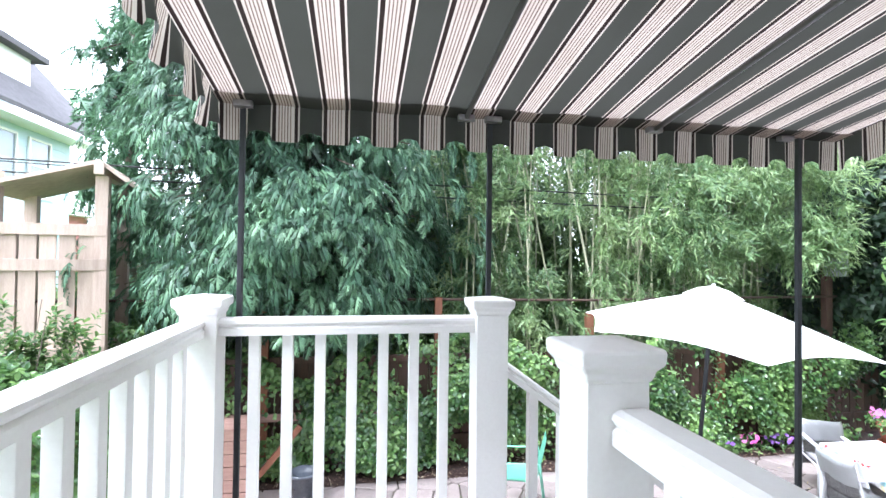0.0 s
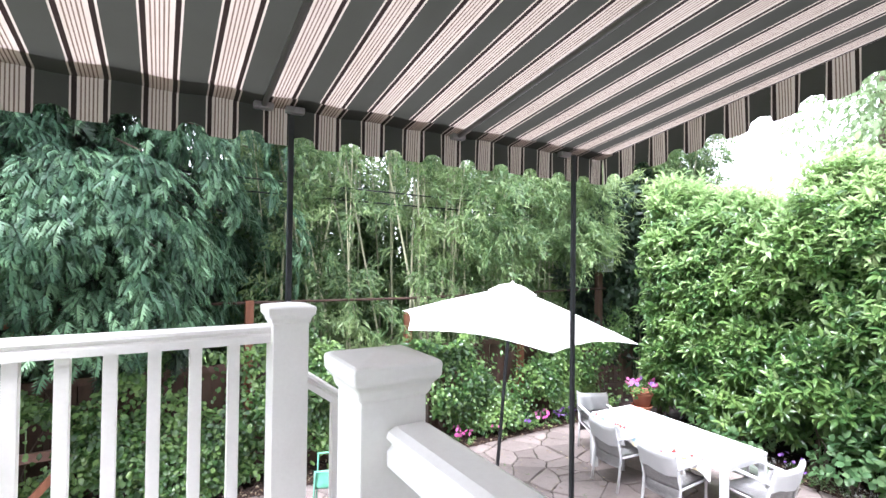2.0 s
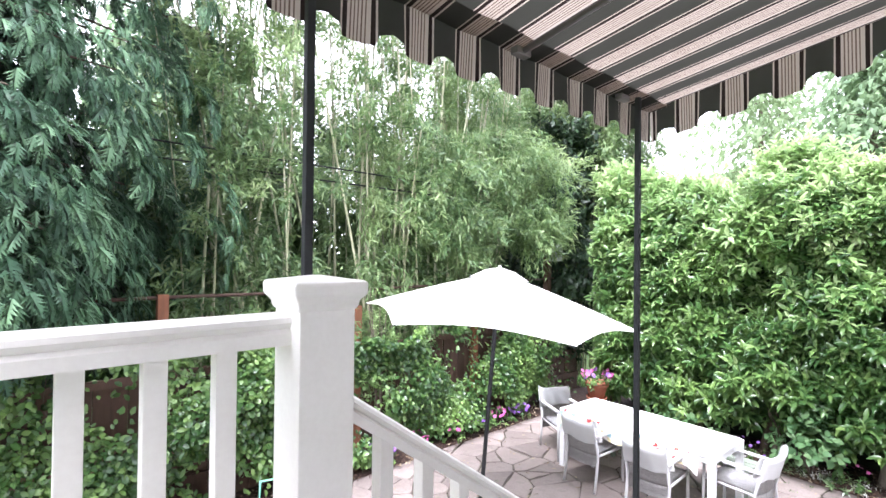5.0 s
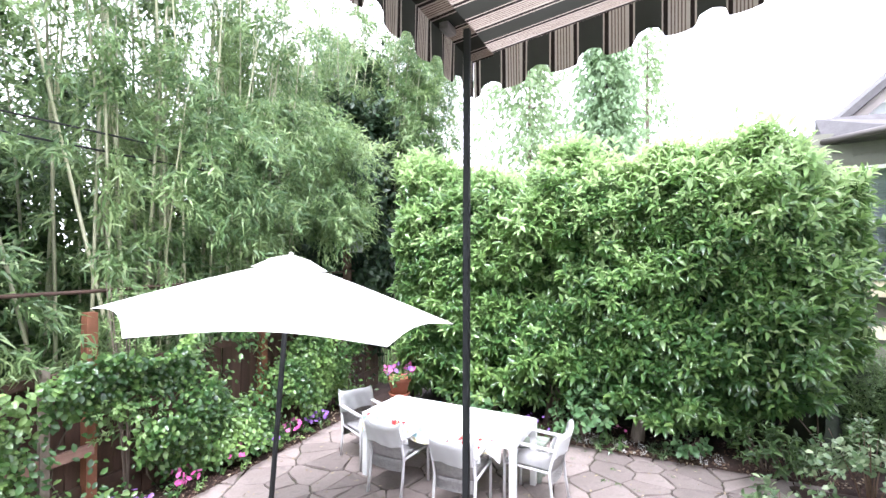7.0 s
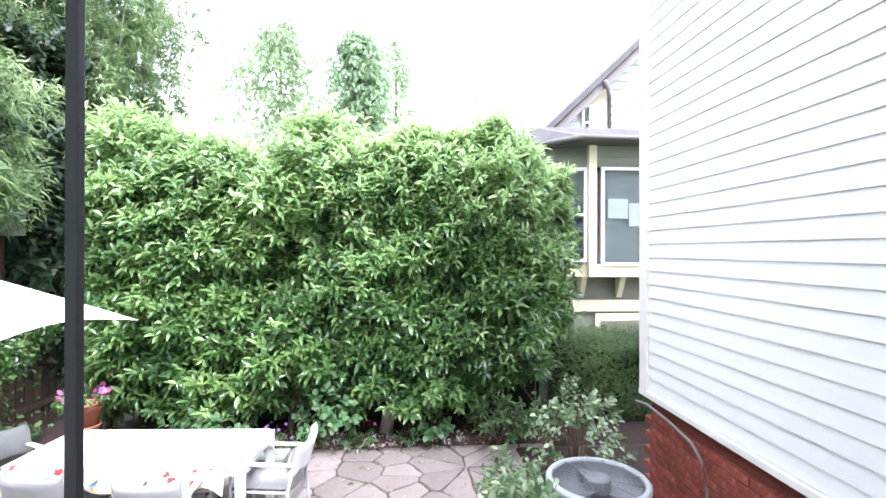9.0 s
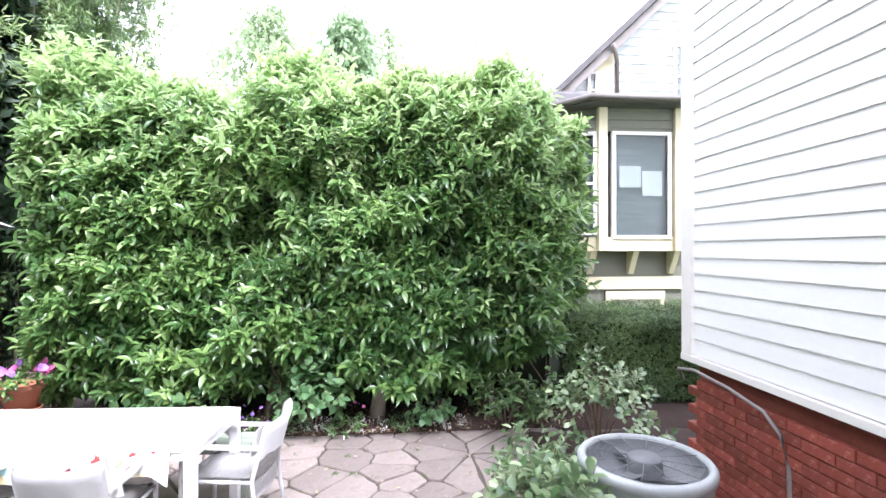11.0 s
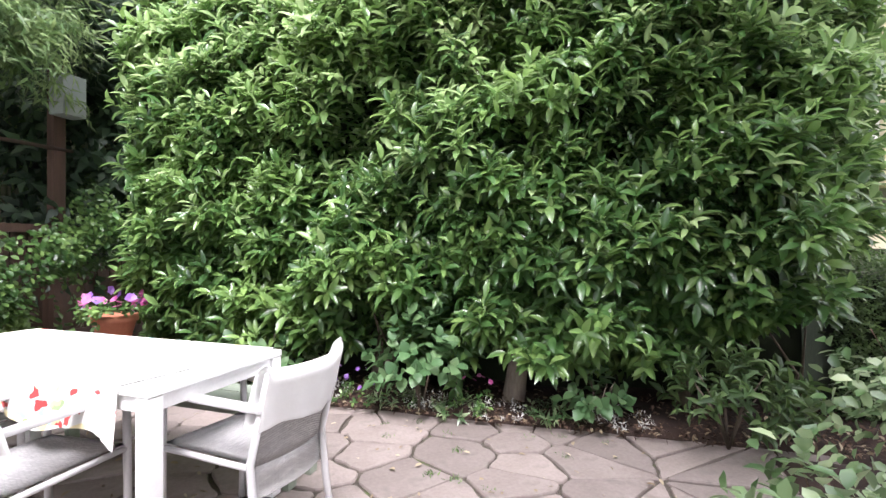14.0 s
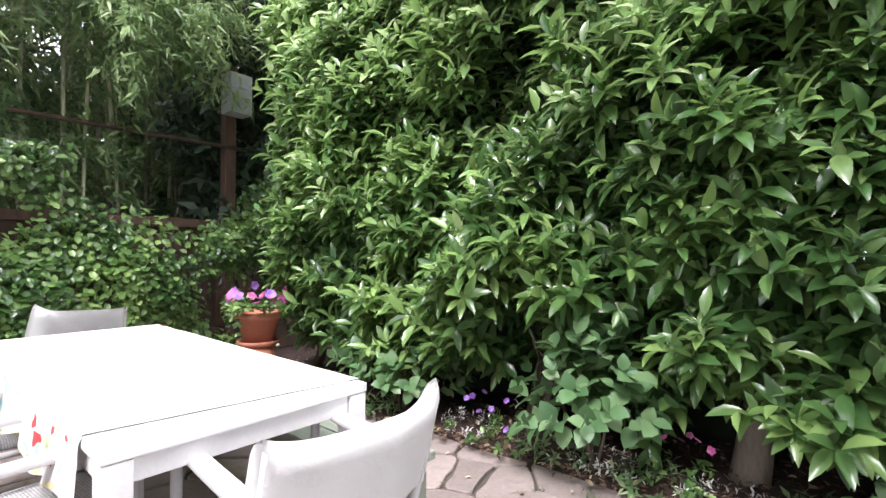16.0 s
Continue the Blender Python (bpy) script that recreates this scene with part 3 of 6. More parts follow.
def valance(p0, p1, start, slope_z, wave, seed):
    """A hanging scalloped strip: the cream tongues hang lower than the dark bands between them."""
    p0, p1 = Vector(p0), Vector(p1)
    ln = (p1 - p0).length
    n = int(ln / 0.0117)
    out = (p1 - p0).cross(Vector((0, 0, 1))).normalized()
    def drop(s):
        f = ((s + start) / PER) % 1.0
        d = abs(f - 0.5)
        k = min(1, max(0, (0.30 - d) / 0.05))
        return 0.150 + 0.036 * (k * k * (3 - 2 * k)) - 0.012 * max(0, (d - 0.3)) / 0.2
    def at(u, v):
        s = u * ln
        p = p0.lerp(p1, u)
        ph = (s + start) / PER * 2 * math.pi
        w = wave * v * (math.cos(ph) + 0.5 * math.sin(ph * 0.5 + seed) + 0.6 * noise.noise((s * 3, seed, 0)))
        return p + out * w + Vector((0, 0, -v * drop(s)))
    return sheet(n, 5, at, uv=lambda u, v: ((u * ln + start) / PER, v))


part("front_valance", valance((AW_L, AW_F, AW_Z), (AW_R, AW_F, AW_Z), AW_L - PH, 0, 0.010, 1), AWNING, awning)
part("side_valance", valance((AW_R, AW_F, AW_Z), (AW_R, AW_B, aw_z(AW_B)), 0.146, AW_S, 0.016, 2), AWNING, awning)
part("side_valance", valance((AW_L, AW_B, aw_z(AW_B)), (AW_L, AW_F, AW_Z), 0.02, AW_S, 0.028, 3), AWNING, awning)
for x, y in ((-0.54, AW_F - 0.04), (0.645, AW_F - 0.04), (2.375, AW_F - 0.135)):
    pole = part("pole", box((x, y, AW_Z / 2 - 0.02), (0.025, 0.025, AW_Z - 0.06), 0.005), BLACK_METAL, awning, "black square metal pole")
    part("foot_plate", box((x, y, 0.012), (0.12, 0.12, 0.03), 0.004), BLACK_METAL, awning)
part("front_bar", tube([(AW_L + 0.01, AW_F - 0.02, AW_Z + 0.018), (AW_R - 0.01, AW_F - 0.02, AW_Z + 0.018)], 0.010), BLACK_METAL, awning)
part("hem", sheet(120, 3, lambda u, v: (AW_L + 0.004 + u * (AW_R - AW_L - 0.008), AW_F - 0.004 - v * 0.11, aw_z(AW_F - v * 0.11) - 0.016 - 0.004 * math.sin(u * 60)), uv=lambda u, v: ((AW_L + u * (AW_R - AW_L) - PH) / PER, v)), AWNING, awning)
for x in (0.52, 1.56):
    part("rafter", tube([(x, AW_F - 0.03, AW_Z - 0.03), (x, AW_B, aw_z(AW_B) - 0.04)], 0.013), DARK_TUBE, awning)
for x in (-0.54, 0.52, 0.66, 1.56, 2.385):
    part("clamp", box((x, AW_F - 0.045, AW_Z - 0.028), (0.085, 0.04, 0.03), 0.006), GALV, awning)

# ---- own house ----
house = thing("house", (0, 0, 0), "white clapboard house on a red brick foundation", "house")
tagged(house, kind="structure")
HX0, HX1, HY, HB = 2.62, 5.52, -0.55, 1.2
SB = 0.118
# board wall of the wing beside the patio
slab("wing_wall", HX0 + 0.03, -6.0, HB + 0.03, HX1 - 0.035, HY - 0.035, 7.2, SIDING_PAINT, house)
slab("main_wall", -6.0, -6.0, 0.0, HX0 + 0.026, -1.23, 7.2, SIDING_PAINT, house)
slab("roof", -6.3, -6.3, 7.205, HX1 + 0.3, HY + 0.3, 7.4, SHINGLE, house)


def clap(length, h=SB, thick=0.018):
    """One clapboard along x, thin at its top and thick at its lower edge."""
    one = bmesh.new()
    prof = [(0.0, 0.0), (thick, 0.0), (thick * 0.95, 0.006), (0.006, h + 0.012), (0.0, h + 0.012)]
    rings = [[one.verts.new((x, y, z)) for y, z in prof] for x in (0, length)]
    for k in range(5):
        one.faces.new((rings[0][k], rings[0][(k + 1) % 5], rings[1][(k + 1) % 5], rings[1][k]))
    one.faces.new(rings[0][::-1]), one.faces.new(rings[1])
    bmesh.ops.recalc_face_normals(one, faces=one.faces)
    me = bpy.data.meshes.new("clapboard")
    one.to_mesh(me)
    one.free()
    return me


def clap_wall(parent, x, y, z0, z1, length, material, rz=0.0, h=SB, thick=0.018):
    me = clap(length, h, thick)
    me.materials.append(material)
    i = 0
    while z0 + i * h < z1:
        b = new("clapboard", me)
        b.parent = parent
        b.matrix_basis = pose(x, y, z0 + i * h, 0, 0, rz)
        i += 1


clap_wall(house, HX0, HY - 0.0345, HB + 0.02, 7.0, HX1 - 0.11 - HX0, SIDING_PAINT)
clap_wall(house, HX1 - 0.034, HY - 0.11, HB + 0.02, 7.0, 3.0, SIDING_PAINT, -90)
slab("corner_board", HX1 - 0.112, HY - 0.036, HB - 0.01, HX1 + 0.005, HY + 0.006, 7.2, WHITE_PAINT, house, bevel=0.003)
slab("corner_board", HX1 - 0.036, HY - 0.11, HB - 0.01, HX1 + 0.004, HY - 0.0365, 7.2, WHITE_PAINT, house, bevel=0.003)
slab("water_table", HX0, HY - 0.05, HB - 0.035, HX1 + 0.012, HY + 0.009, HB + 0.012, WHITE_PAINT, house, bevel=0.004)
foundation = thing("foundation", (0, 0, 0), "red painted brick foundation wall under white siding", "wall")
tagged(foundation, kind="structure")
slab("backing", HX0, -5.9, -0.1, HX1 - 0.09, HY - 0.078, HB - 0.036, MORTAR, foundation)
BW, BH, BD = 0.205, 0.066, 0.09
bm = box((0, 0, 0), (BW - 0.007, BD, BH - 0.007), 0.004)
bmesh.ops.triangulate(bm, faces=bm.faces)
brick_mesh = bpy.data.meshes.new("brick")
bm.to_mesh(brick_mesh)
bm.free()
brick_mesh.materials.append(RED_BRICK)
for r in range(16):
    z = -0.02 + BH * (r + 0.5)
    if z + BH / 2 > HB - 0.035:
        break
    for k in range(14):
        x = HX1 - 0.1 - BW * (k + (0.5 if r % 2 else 0.0))
        if x < HX0 + BW / 2:
            continue
        b = new("brick", brick_mesh)
        b.parent = foundation
        b.matrix_basis = pose(x, HY - 0.085 + random.uniform(-0.004, 0.004), z, 0, random.uniform(-0.6, 0.6), 0)
cable = thing("cable", (0, 0, 0), "grey cable looped along the foundation wall", "cable")
part("run", tube([(HX1 + 0.0, HY + 0.0, 1.02), (HX1 - 0.02, HY + 0.045, 1.10), (5.3, HY + 0.05, 1.135), (4.95, HY + 0.05, 1.11), (4.66, HY + 0.045, 1.06), (4.55, HY + 0.035, 0.97), (4.5, HY + 0.03, 0.8), (4.49, HY + 0.03, 0.4), (4.49, HY + 0.03, 0.0)], 0.011), surface("grey_conduit", (0.16, 0.14, 0.14), (0.27, 0.25, 0.24), 0.6), cable)


# ---- patio table and chairs ----
table = thing("patio_table", (5.672, 3.79, 0), "long white rectangular patio table", "table", rz=-3)
TW, TL, TZ = 0.765, 1.90, 0.74
part("tabletop", box((0, 0, TZ - 0.015), (TW, TL, 0.03), 0.004), TABLE_WHITE, table)
for sx in (-1, 1):
    part("apron", box((sx * (TW / 2 - 0.03), 0, TZ - 0.062), (0.03, TL - 0.14, 0.06), 0.003), TABLE_WHITE, table)
    part("apron", box((0, sx * (TL / 2 - 0.03), TZ - 0.062), (TW - 0.14, 0.03, 0.06), 0.003), TABLE_WHITE, table)
    for sy in (-1, 1):
        part("leg", box((sx * (TW / 2 - 0.035), sy * (TL / 2 - 0.035), (TZ - 0.032) / 2), (0.065, 0.065, TZ - 0.034), 0.004), TABLE_WHITE, table)

cloth_thing = thing("tablecloth", (5.672, 3.79, TZ + 0.004), "white tablecloth with a printed border of red and blue figures", "tablecloth", rz=-3)
CL0, CL1, HANG = -0.78, 0.93, 0.19


def cloth_at(u, v):
    """Across the table from one hem to the other; the cloth hangs over the long sides in soft folds."""
    y = CL0 + v * (CL1 - CL0) - 0.15 * u * (1 - v)
    over = max(0.0, -TL / 2 - 0.004 - y)
    y += over
    w = TW + 2 * HANG
    s = u * w - HANG
    fold = 0.018 * math.sin(y * 17) + 0.012 * math.sin(y * 31 + 1)
    point = 1 + 0.30 * math.exp(-(v * (CL1 - CL0) / 0.07) ** 2) + 0.4 * math.exp(-((1 - v) * (CL1 - CL0) / 0.07) ** 2)
    if s < 0:
        h = -s
        return (-TW / 2 - 0.006 - min(1, h / HANG) * (0.012 + fold * 0.8), y + 0.02 * math.sin(y * 9) * h / HANG, -h * (1 + 0.12 * math.sin(y * 12)) * point)
    if s > TW:
        h = s - TW
        return (TW / 2 + 0.006 + min(1, h / HANG) * (0.012 + fold * 0.8), y, -h * (1 + 0.1 * math.sin(y * 13)) * point)
    return (s - TW / 2, y, 0.002 * noise.noise((s * 6, y * 6, 0)) + 0.002 - over)


part("cloth", sheet(60, 90, cloth_at, uv=lambda u, v: (v * (CL1 - CL0), min(min(u, 1 - u) * (TW + 2 * HANG), 9))), PRINT, cloth_thing)


def patio_chair(loc, rz):
    """An armchair that looks along its own +y."""
    t = thing("patio_chair", loc, "grey woven patio armchair with a white cloth over its back", "chair", "chairs round the patio table", rz)
    W, SEAT, TOP = 0.46, 0.43, 0.80
    def curve(u):
        return 0.035 * (1 - (2 * u - 1) ** 2)
    def back(u, v):
        x = (u - 0.5) * (W - 0.03)
        z = SEAT - 0.02 + v * (TOP - SEAT)
        return (x * (1 + 0.02 * v), -0.24 - 0.10 * v ** 1.3 - curve(u), z)
    part("backrest", sheet(14, 10, back, thick=0.022), WICKER, t, "grey woven wicker backrest")
    def cover(u, v):
        """The cloth is folded over the top edge, hanging down in front and behind."""
        s = v * 2 - 1
        vv = 1 - abs(s) * (0.62 if s < 0 else 0.58) + 0.03 * (1 - abs(s)) ** 4
        x, y, z = back(min(1, max(0, u)), vv)
        off = 0.03 * (1 if s > 0 else -1) * min(1, abs(s) * 8)
        ear = (0.055 if u > 0.5 else 0.02) * abs(2 * u - 1) ** 5 * (1 - abs(s))
        rip = 0.006 * math.sin(u * 19 + s * 3) * abs(s)
        return (x * 1.07 + (0.035 * s * u if s > 0 else 0), y + off + rip + (0.010 if s > 0 else 0), z + ear + 0.012 + (0.012 * math.sin(u * 7) * abs(s)))
    part("cloth_cover", sheet(20, 24, cover, thick=0.004), TOWEL, t, "white cloth folded over the backrest")
    part("seat", sheet(8, 8, lambda u, v: ((u - 0.5) * (W - 0.05), -0.25 + v * 0.5, SEAT - 0.012 * math.sin(u * math.pi) * math.sin(v * math.pi)), thick=0.02), SLING, t, "pale grey woven seat")
    for sx in (-1, 1):
        x = sx * (W / 2 - 0.012)
        part("front_leg", tube([(x, 0.24, 0.645), (x, 0.245, 0.3), (x, 0.25, 0.0)], 0.016), ALU, t)
        part("back_leg", tube([(x, -0.345, TOP - 0.01), (x, -0.25, SEAT), (x, -0.27, 0.22), (x, -0.31, 0.0)], 0.016), ALU, t)
        part("armrest", box((x, -0.03, 0.65), (0.05, 0.58, 0.022), 0.008), ALU, t)
        part("seat_rail", tube([(x, 0.24, SEAT - 0.015), (x, -0.25, SEAT - 0.015)], 0.013), ALU, t)
    part("front_rail", tube([(-W / 2 + 0.02, 0.24, SEAT - 0.015), (W / 2 - 0.02, 0.24, SEAT - 0.015)], 0.013), ALU, t)
    def skirt(u, v):
        x, y, z = back(u, 0)
        return (x, y + 0.0, SEAT - 0.02 - v * 0.13)
    part("back_skirt", sheet(10, 3, skirt, thick=0.02), WICKER, t)
    return t


chair = patio_chair((5.665, 2.775, 0), -8)
copy_thing(chair, pose(5.19, 3.40, 0, 0, 0, -88))
copy_thing(chair, pose(5.33, 4.23, 0, 0, 0, -95))
copy_thing(chair, pose(5.72, 4.94, 0, 0, 0, 152))

bench = thing("garden_bench", (6.19, 3.62, 0), "low sage-green painted wooden bench beside the table", "bench", rz=-3)
for x in (-0.07, 0.07):
    part("seat_board", box((x, 0, 0.425), (0.13, 1.76, 0.032), 0.005), SAGE, bench)
for y in (-0.82, 0.82):
    part("cross_piece", box((0, y, 0.38), (0.24, 0.045, 0.055), 0.004), SAGE, bench)
    for x in (-0.095, 0.095):
        part("leg", box((x, y, 0.176), (0.07, 0.04, 0.352), 0.004), SAGE, bench)
for x in (-0.115, 0.115):
    part("side_rail", box((x, 0, 0.385), (0.022, 1.59, 0.05), 0.003), SAGE, bench)

# ---- umbrella ----
umbrella = thing("patio_umbrella", (3.17, 4.13, 0), "open white hexagonal patio umbrella on a black pole", "umbrella")
LEAN_M = Matrix.Rotation(radians(4.2), 4, Vector((0.66, 0.75, 0)))
UZ, UR, UP = 2.17, 1.27, 2.60


def lean(bm):
    bmesh.ops.transform(bm, matrix=LEAN_M, verts=bm.verts)
    return bm


A0 = radians(-53)
bm = bmesh.new()
NS, NR = 10, 9
top_v = bm.verts.new((0, 0, UP - 0.02))
rings = []
for j in range(1, NR + 1):
    ring = []
    for k in range(6 * NS):
        f = (k % NS) / NS
        a0, a1 = A0 + (k // NS) * math.pi / 3, A0 + (k // NS + 1) * math.pi / 3
        e = j / NR
        p = Vector((math.cos(a0), math.sin(a0), 0)).lerp(Vector((math.cos(a1), math.sin(a1), 0)), f) * UR * e
        dip = math.sin(f * math.pi)
        p *= 1 - 0.045 * dip * e ** 3
        z = UP - 0.02 - (UP - UZ - 0.02) * e ** 1.12 - 0.035 * dip * e * (1 - e) * 2 + 0.05 * dip * e ** 4
        ring.append(bm.verts.new((p.x, p.y, z)))
    rings.append(ring)
n6 = 6 * NS
for k in range(n6):
    bm.faces.new((top_v, rings[0][k], rings[0][(k + 1) % n6])).smooth = True
    for a, b in zip(rings, rings[1:]):
        bm.faces.new((a[k], b[k], b[(k + 1) % n6], a[(k + 1) % n6])).smooth = True
bmesh.ops.recalc_face_normals(bm, faces=bm.faces)
part("canopy", lean(bm), CANVAS, umbrella)
bm = bmesh.new()
tv = bm.verts.new((0, 0, UP + 0.03))
ring = []
for k in range(36):
    a = A0 + k * math.pi / 18
    r = 0.27 * (1 - 0.12 * abs(math.sin(3 * (a - A0))))
    ring.append(bm.verts.new((r * math.cos(a), r * math.sin(a), UP - 0.078)))
mid = [bm.verts.new((v.co.x * 0.5, v.co.y * 0.5, UP - 0.005)) for v in ring]
for k in range(36):
    bm.faces.new((tv, mid[k], mid[(k + 1) % 36])).smooth = True
    bm.faces.new((mid[k], ring[k], ring[(k + 1) % 36], mid[(k + 1) % 36])).smooth = True
part("vent", lean(bm), CANVAS, umbrella)
part("finial", lean(tube([(0, 0, UP + 0.01), (0, 0, UP + 0.045)], [0.022, 0.012], 10)), TABLE_WHITE, umbrella)
part("pole", lean(tube([(0, 0, 0.05), (0, 0, UP - 0.01)], 0.019, 10)), BLACK_METAL, umbrella)
part("hub", lean(tube([(0, 0, UZ - 0.06), (0, 0, UZ + 0.02)], 0.035, 10)), BLACK_METAL, umbrella)
for k in range(6):
    a = A0 + k * math.pi / 3
    d = Vector((math.cos(a), math.sin(a), 0))
    part("rib", lean(tube([(0, 0, UP - 0.045), (d * UR * 0.55) + Vector((0, 0, UP - 0.02 - (UP - UZ) * 0.52 - 0.02)), (d * UR * 0.985) + Vector((0, 0, UZ - 0.004))], 0.007, 6)), BLACK_METAL, umbrella)
    part("strut", lean(tube([(0, 0, UZ - 0.02), (d * UR * 0.5) + Vector((0, 0, UP - 0.02 - (UP - UZ) * 0.47 - 0.025))], 0.006, 6)), BLACK_METAL, umbrella)
part("base", lathe([(0.0, 0.0), (0.24, 0.0), (0.24, 0.035), (0.2, 0.06), (0.05, 0.08), (0.03, 0.1), (0.03, 0.32), (0.022, 0.33)]), BLACK_METAL, umbrella)


# ---- fence and what grows on it ----
FENCE_Y = 6.62
fence = thing("back_fence", (0, FENCE_Y, 0), "dark brown board fence with cedar posts, grown over with vines", "fence")
tagged(fence, kind="structure")
bm = box((0, 0, 0.76), (0.142, 0.02, 1.46), 0.003)
board = bpy.data.meshes.new("board")
bm.to_mesh(board)
bm.free()
board.materials.append(FENCE_WOOD)
x = -6.0
while x < 8.6:
    b = new("board", board)
    b.parent = fence
    b.matrix_basis = pose(x, 0.02 + random.uniform(-0.004, 0.004), random.uniform(-0.015, 0.015), 0, random.uniform(-0.4, 0.4), 0)
    x += 0.147
for i, x in enumerate((-5.6, -3.4, -1.2, 1.10, 3.36, 5.55)):
    h = 2.30 if x < 3 else 2.05
    part("post", box((x, -0.06, h / 2), (0.10, 0.10, h), 0.005), CEDAR_WOOD, fence, "reddish cedar fence post")
for z in (0.30, 1.42):
    slab("rail", -6, -0.035, z, 8.6, 0.005, z + 0.085, FENCE_WOOD, fence)
slab("low_rail", -5.6, -0.15, 0.70, 3.36, -0.112, 0.80, FADED_RED, fence, "weathered reddish rail")
part("stake", box((2.95, -0.14, 0.80), (0.075, 0.05, 1.62), 0.004), PALE_BARK, fence, "weathered grey wooden stake")
part("top_rail", tube([(-5.6, -0.06, 2.26), (1.1, -0.06, 2.27), (3.36, -0.06, 2.25), (7.7, -0.06, 2.30)], 0.020, 6), FENCE_WOOD, fence)


def plant(name, loc, label, category, group=""):
    return thing(name, loc, label, category, group)


LEAF = leaf_shape()
BROAD = leaf_shape(0.10, 0.12, 0.6)
SLIM = narrow_leaf()
LAUREL_LEAF = laurel_shape()

vine = plant("fence_vine", (0, 0, 0), "green climbing vine covering the board fence", "vine")
rng = np.random.default_rng(11)


def vine_top(x):
    return 1.66 + 0.22 * np.sin(x * 1.7) + 0.16 * np.sin(x * 4.1 + 1) + 0.25 * np.exp(-((x - 2.3) / 0.55) ** 2) + 0.5 * np.exp(-((x - 5.6) / 0.8) ** 2)


n = 58000
vx = rng.uniform(-3.2, 7.9, n)
vz = rng.uniform(0.05, 1, n) ** 0.85 * vine_top(vx)
lump = 0.13 + 0.12 * np.sin(vx * 3.3 + np.sin(vz * 2.5)) * np.sin(vz * 3.7 + vx)
patch = np.sin(vx * 2.1 + 1.3 * np.sin(vz * 2.0)) * np.sin(vz * 2.9 + 0.8 * vx) + 0.5 * np.sin(vx * 5.3) * np.sin(vz * 6.1 + vx)
keep = rng.uniform(0, 1, n) < np.clip(0.60 - 0.35 * np.exp(-((vx - 6.2) / 0.8) ** 2) * (vz > 0.8) + 0.95 * patch, 0.03, 1)
lump = lump + 0.10 * patch
vx, vz, lump = vx[keep], vz[keep], lump[keep]
n = len(vx)
pos = np.stack([vx, FENCE_Y - 0.14 - np.abs(lump) - rng.uniform(0, 0.16, n), vz], 1)
along = np.stack([rng.normal(0, 0.7, n), rng.normal(-0.5, 0.3, n), rng.normal(-0.35, 0.5, n)], 1)
nrm = np.stack([rng.normal(0, 0.35, n), rng.normal(-0.8, 0.35, n), rng.normal(0.75, 0.45, n)], 1)
ln = rng.uniform(0.045, 0.090, n)
scatter("foliage", BROAD, pos, along, nrm, ln, ln * 0.62, IVY_LEAF, vine, kind="stuff")
for i in range(14):
    x = -2.6 + i * 0.74 + random.uniform(-0.2, 0.2)
    pts = [(x + 0.12 * math.sin(k * 1.3 + i), FENCE_Y - 0.10 - 0.02 * math.sin(k + i), 0.0 + k * 0.27) for k in range(7)]
    part("stem", tube(pts, [0.012 - 0.0014 * k for k in range(7)], 6), BARK, vine)


# ---- bark chips and dry leaves on the beds ----
rng = np.random.default_rng(17)
for name, lab, cnt, mt, l0, l1 in (("bark_mulch", "dark bark chips lying on the beds", 9000, CHIP, 0.02, 0.05), ("leaf_litter", "pale dry leaves and petals scattered on the beds", 1700, LITTER, 0.025, 0.06)):
    t = plant(name, (0, 0, 0), lab, "mulch")
    tagged(t, kind="stuff")
    k = cnt // 2
    pos = np.concatenate([np.stack([rng.uniform(-2, 7.3, k), rng.uniform(6.0, 6.6, k), np.full(k, 0.055)], 1), np.stack([7.20 + rng.uniform(0, 1, cnt - k) ** 1.4 * 0.9, rng.uniform(-0.6, 6.0, cnt - k), np.full(cnt - k, 0.055)], 1)])
    pos[:, 2] += rng.normal(0, 0.012, cnt)
    if mt is LITTER:
        far = rng.uniform(0, 1, cnt) < 0.3
        pos[far] = np.stack([rng.uniform(2, 7.2, far.sum()), rng.uniform(0.8, 6.0, far.sum()), np.full(far.sum(), 0.012)], 1)
    l = rng.uniform(l0, l1, cnt)
    scatter("chips" if mt is CHIP else "leaves", SLIM if mt is CHIP else BROAD, pos, np.stack([rng.normal(0, 1, cnt), rng.normal(0, 1, cnt), rng.normal(0, 0.25, cnt)], 1), np.stack([rng.normal(0, 0.35, cnt), rng.normal(0, 0.35, cnt), np.ones(cnt)], 1), l, l * 0.45, mt, t, kind="stuff")

# ---- laurel hedge ----
hedge = plant("laurel_hedge", (0, 0, 0), "tall dense green laurel hedge with glossy leaves", "hedge")
rng = np.random.default_rng(21)


def hedge_top(y):
    return 3.98 + 0.13 * np.sin(y * 2.3 + 0.5) + 0.09 * np.sin(y * 5.3) - 0.52 * np.exp(-((y - 3.62) / 0.42) ** 2) - 0.45 * np.clip((0.6 - y) / 1.1, 0, 1) ** 2 + 0.10 * np.clip(y - 4.4, 0, 2)


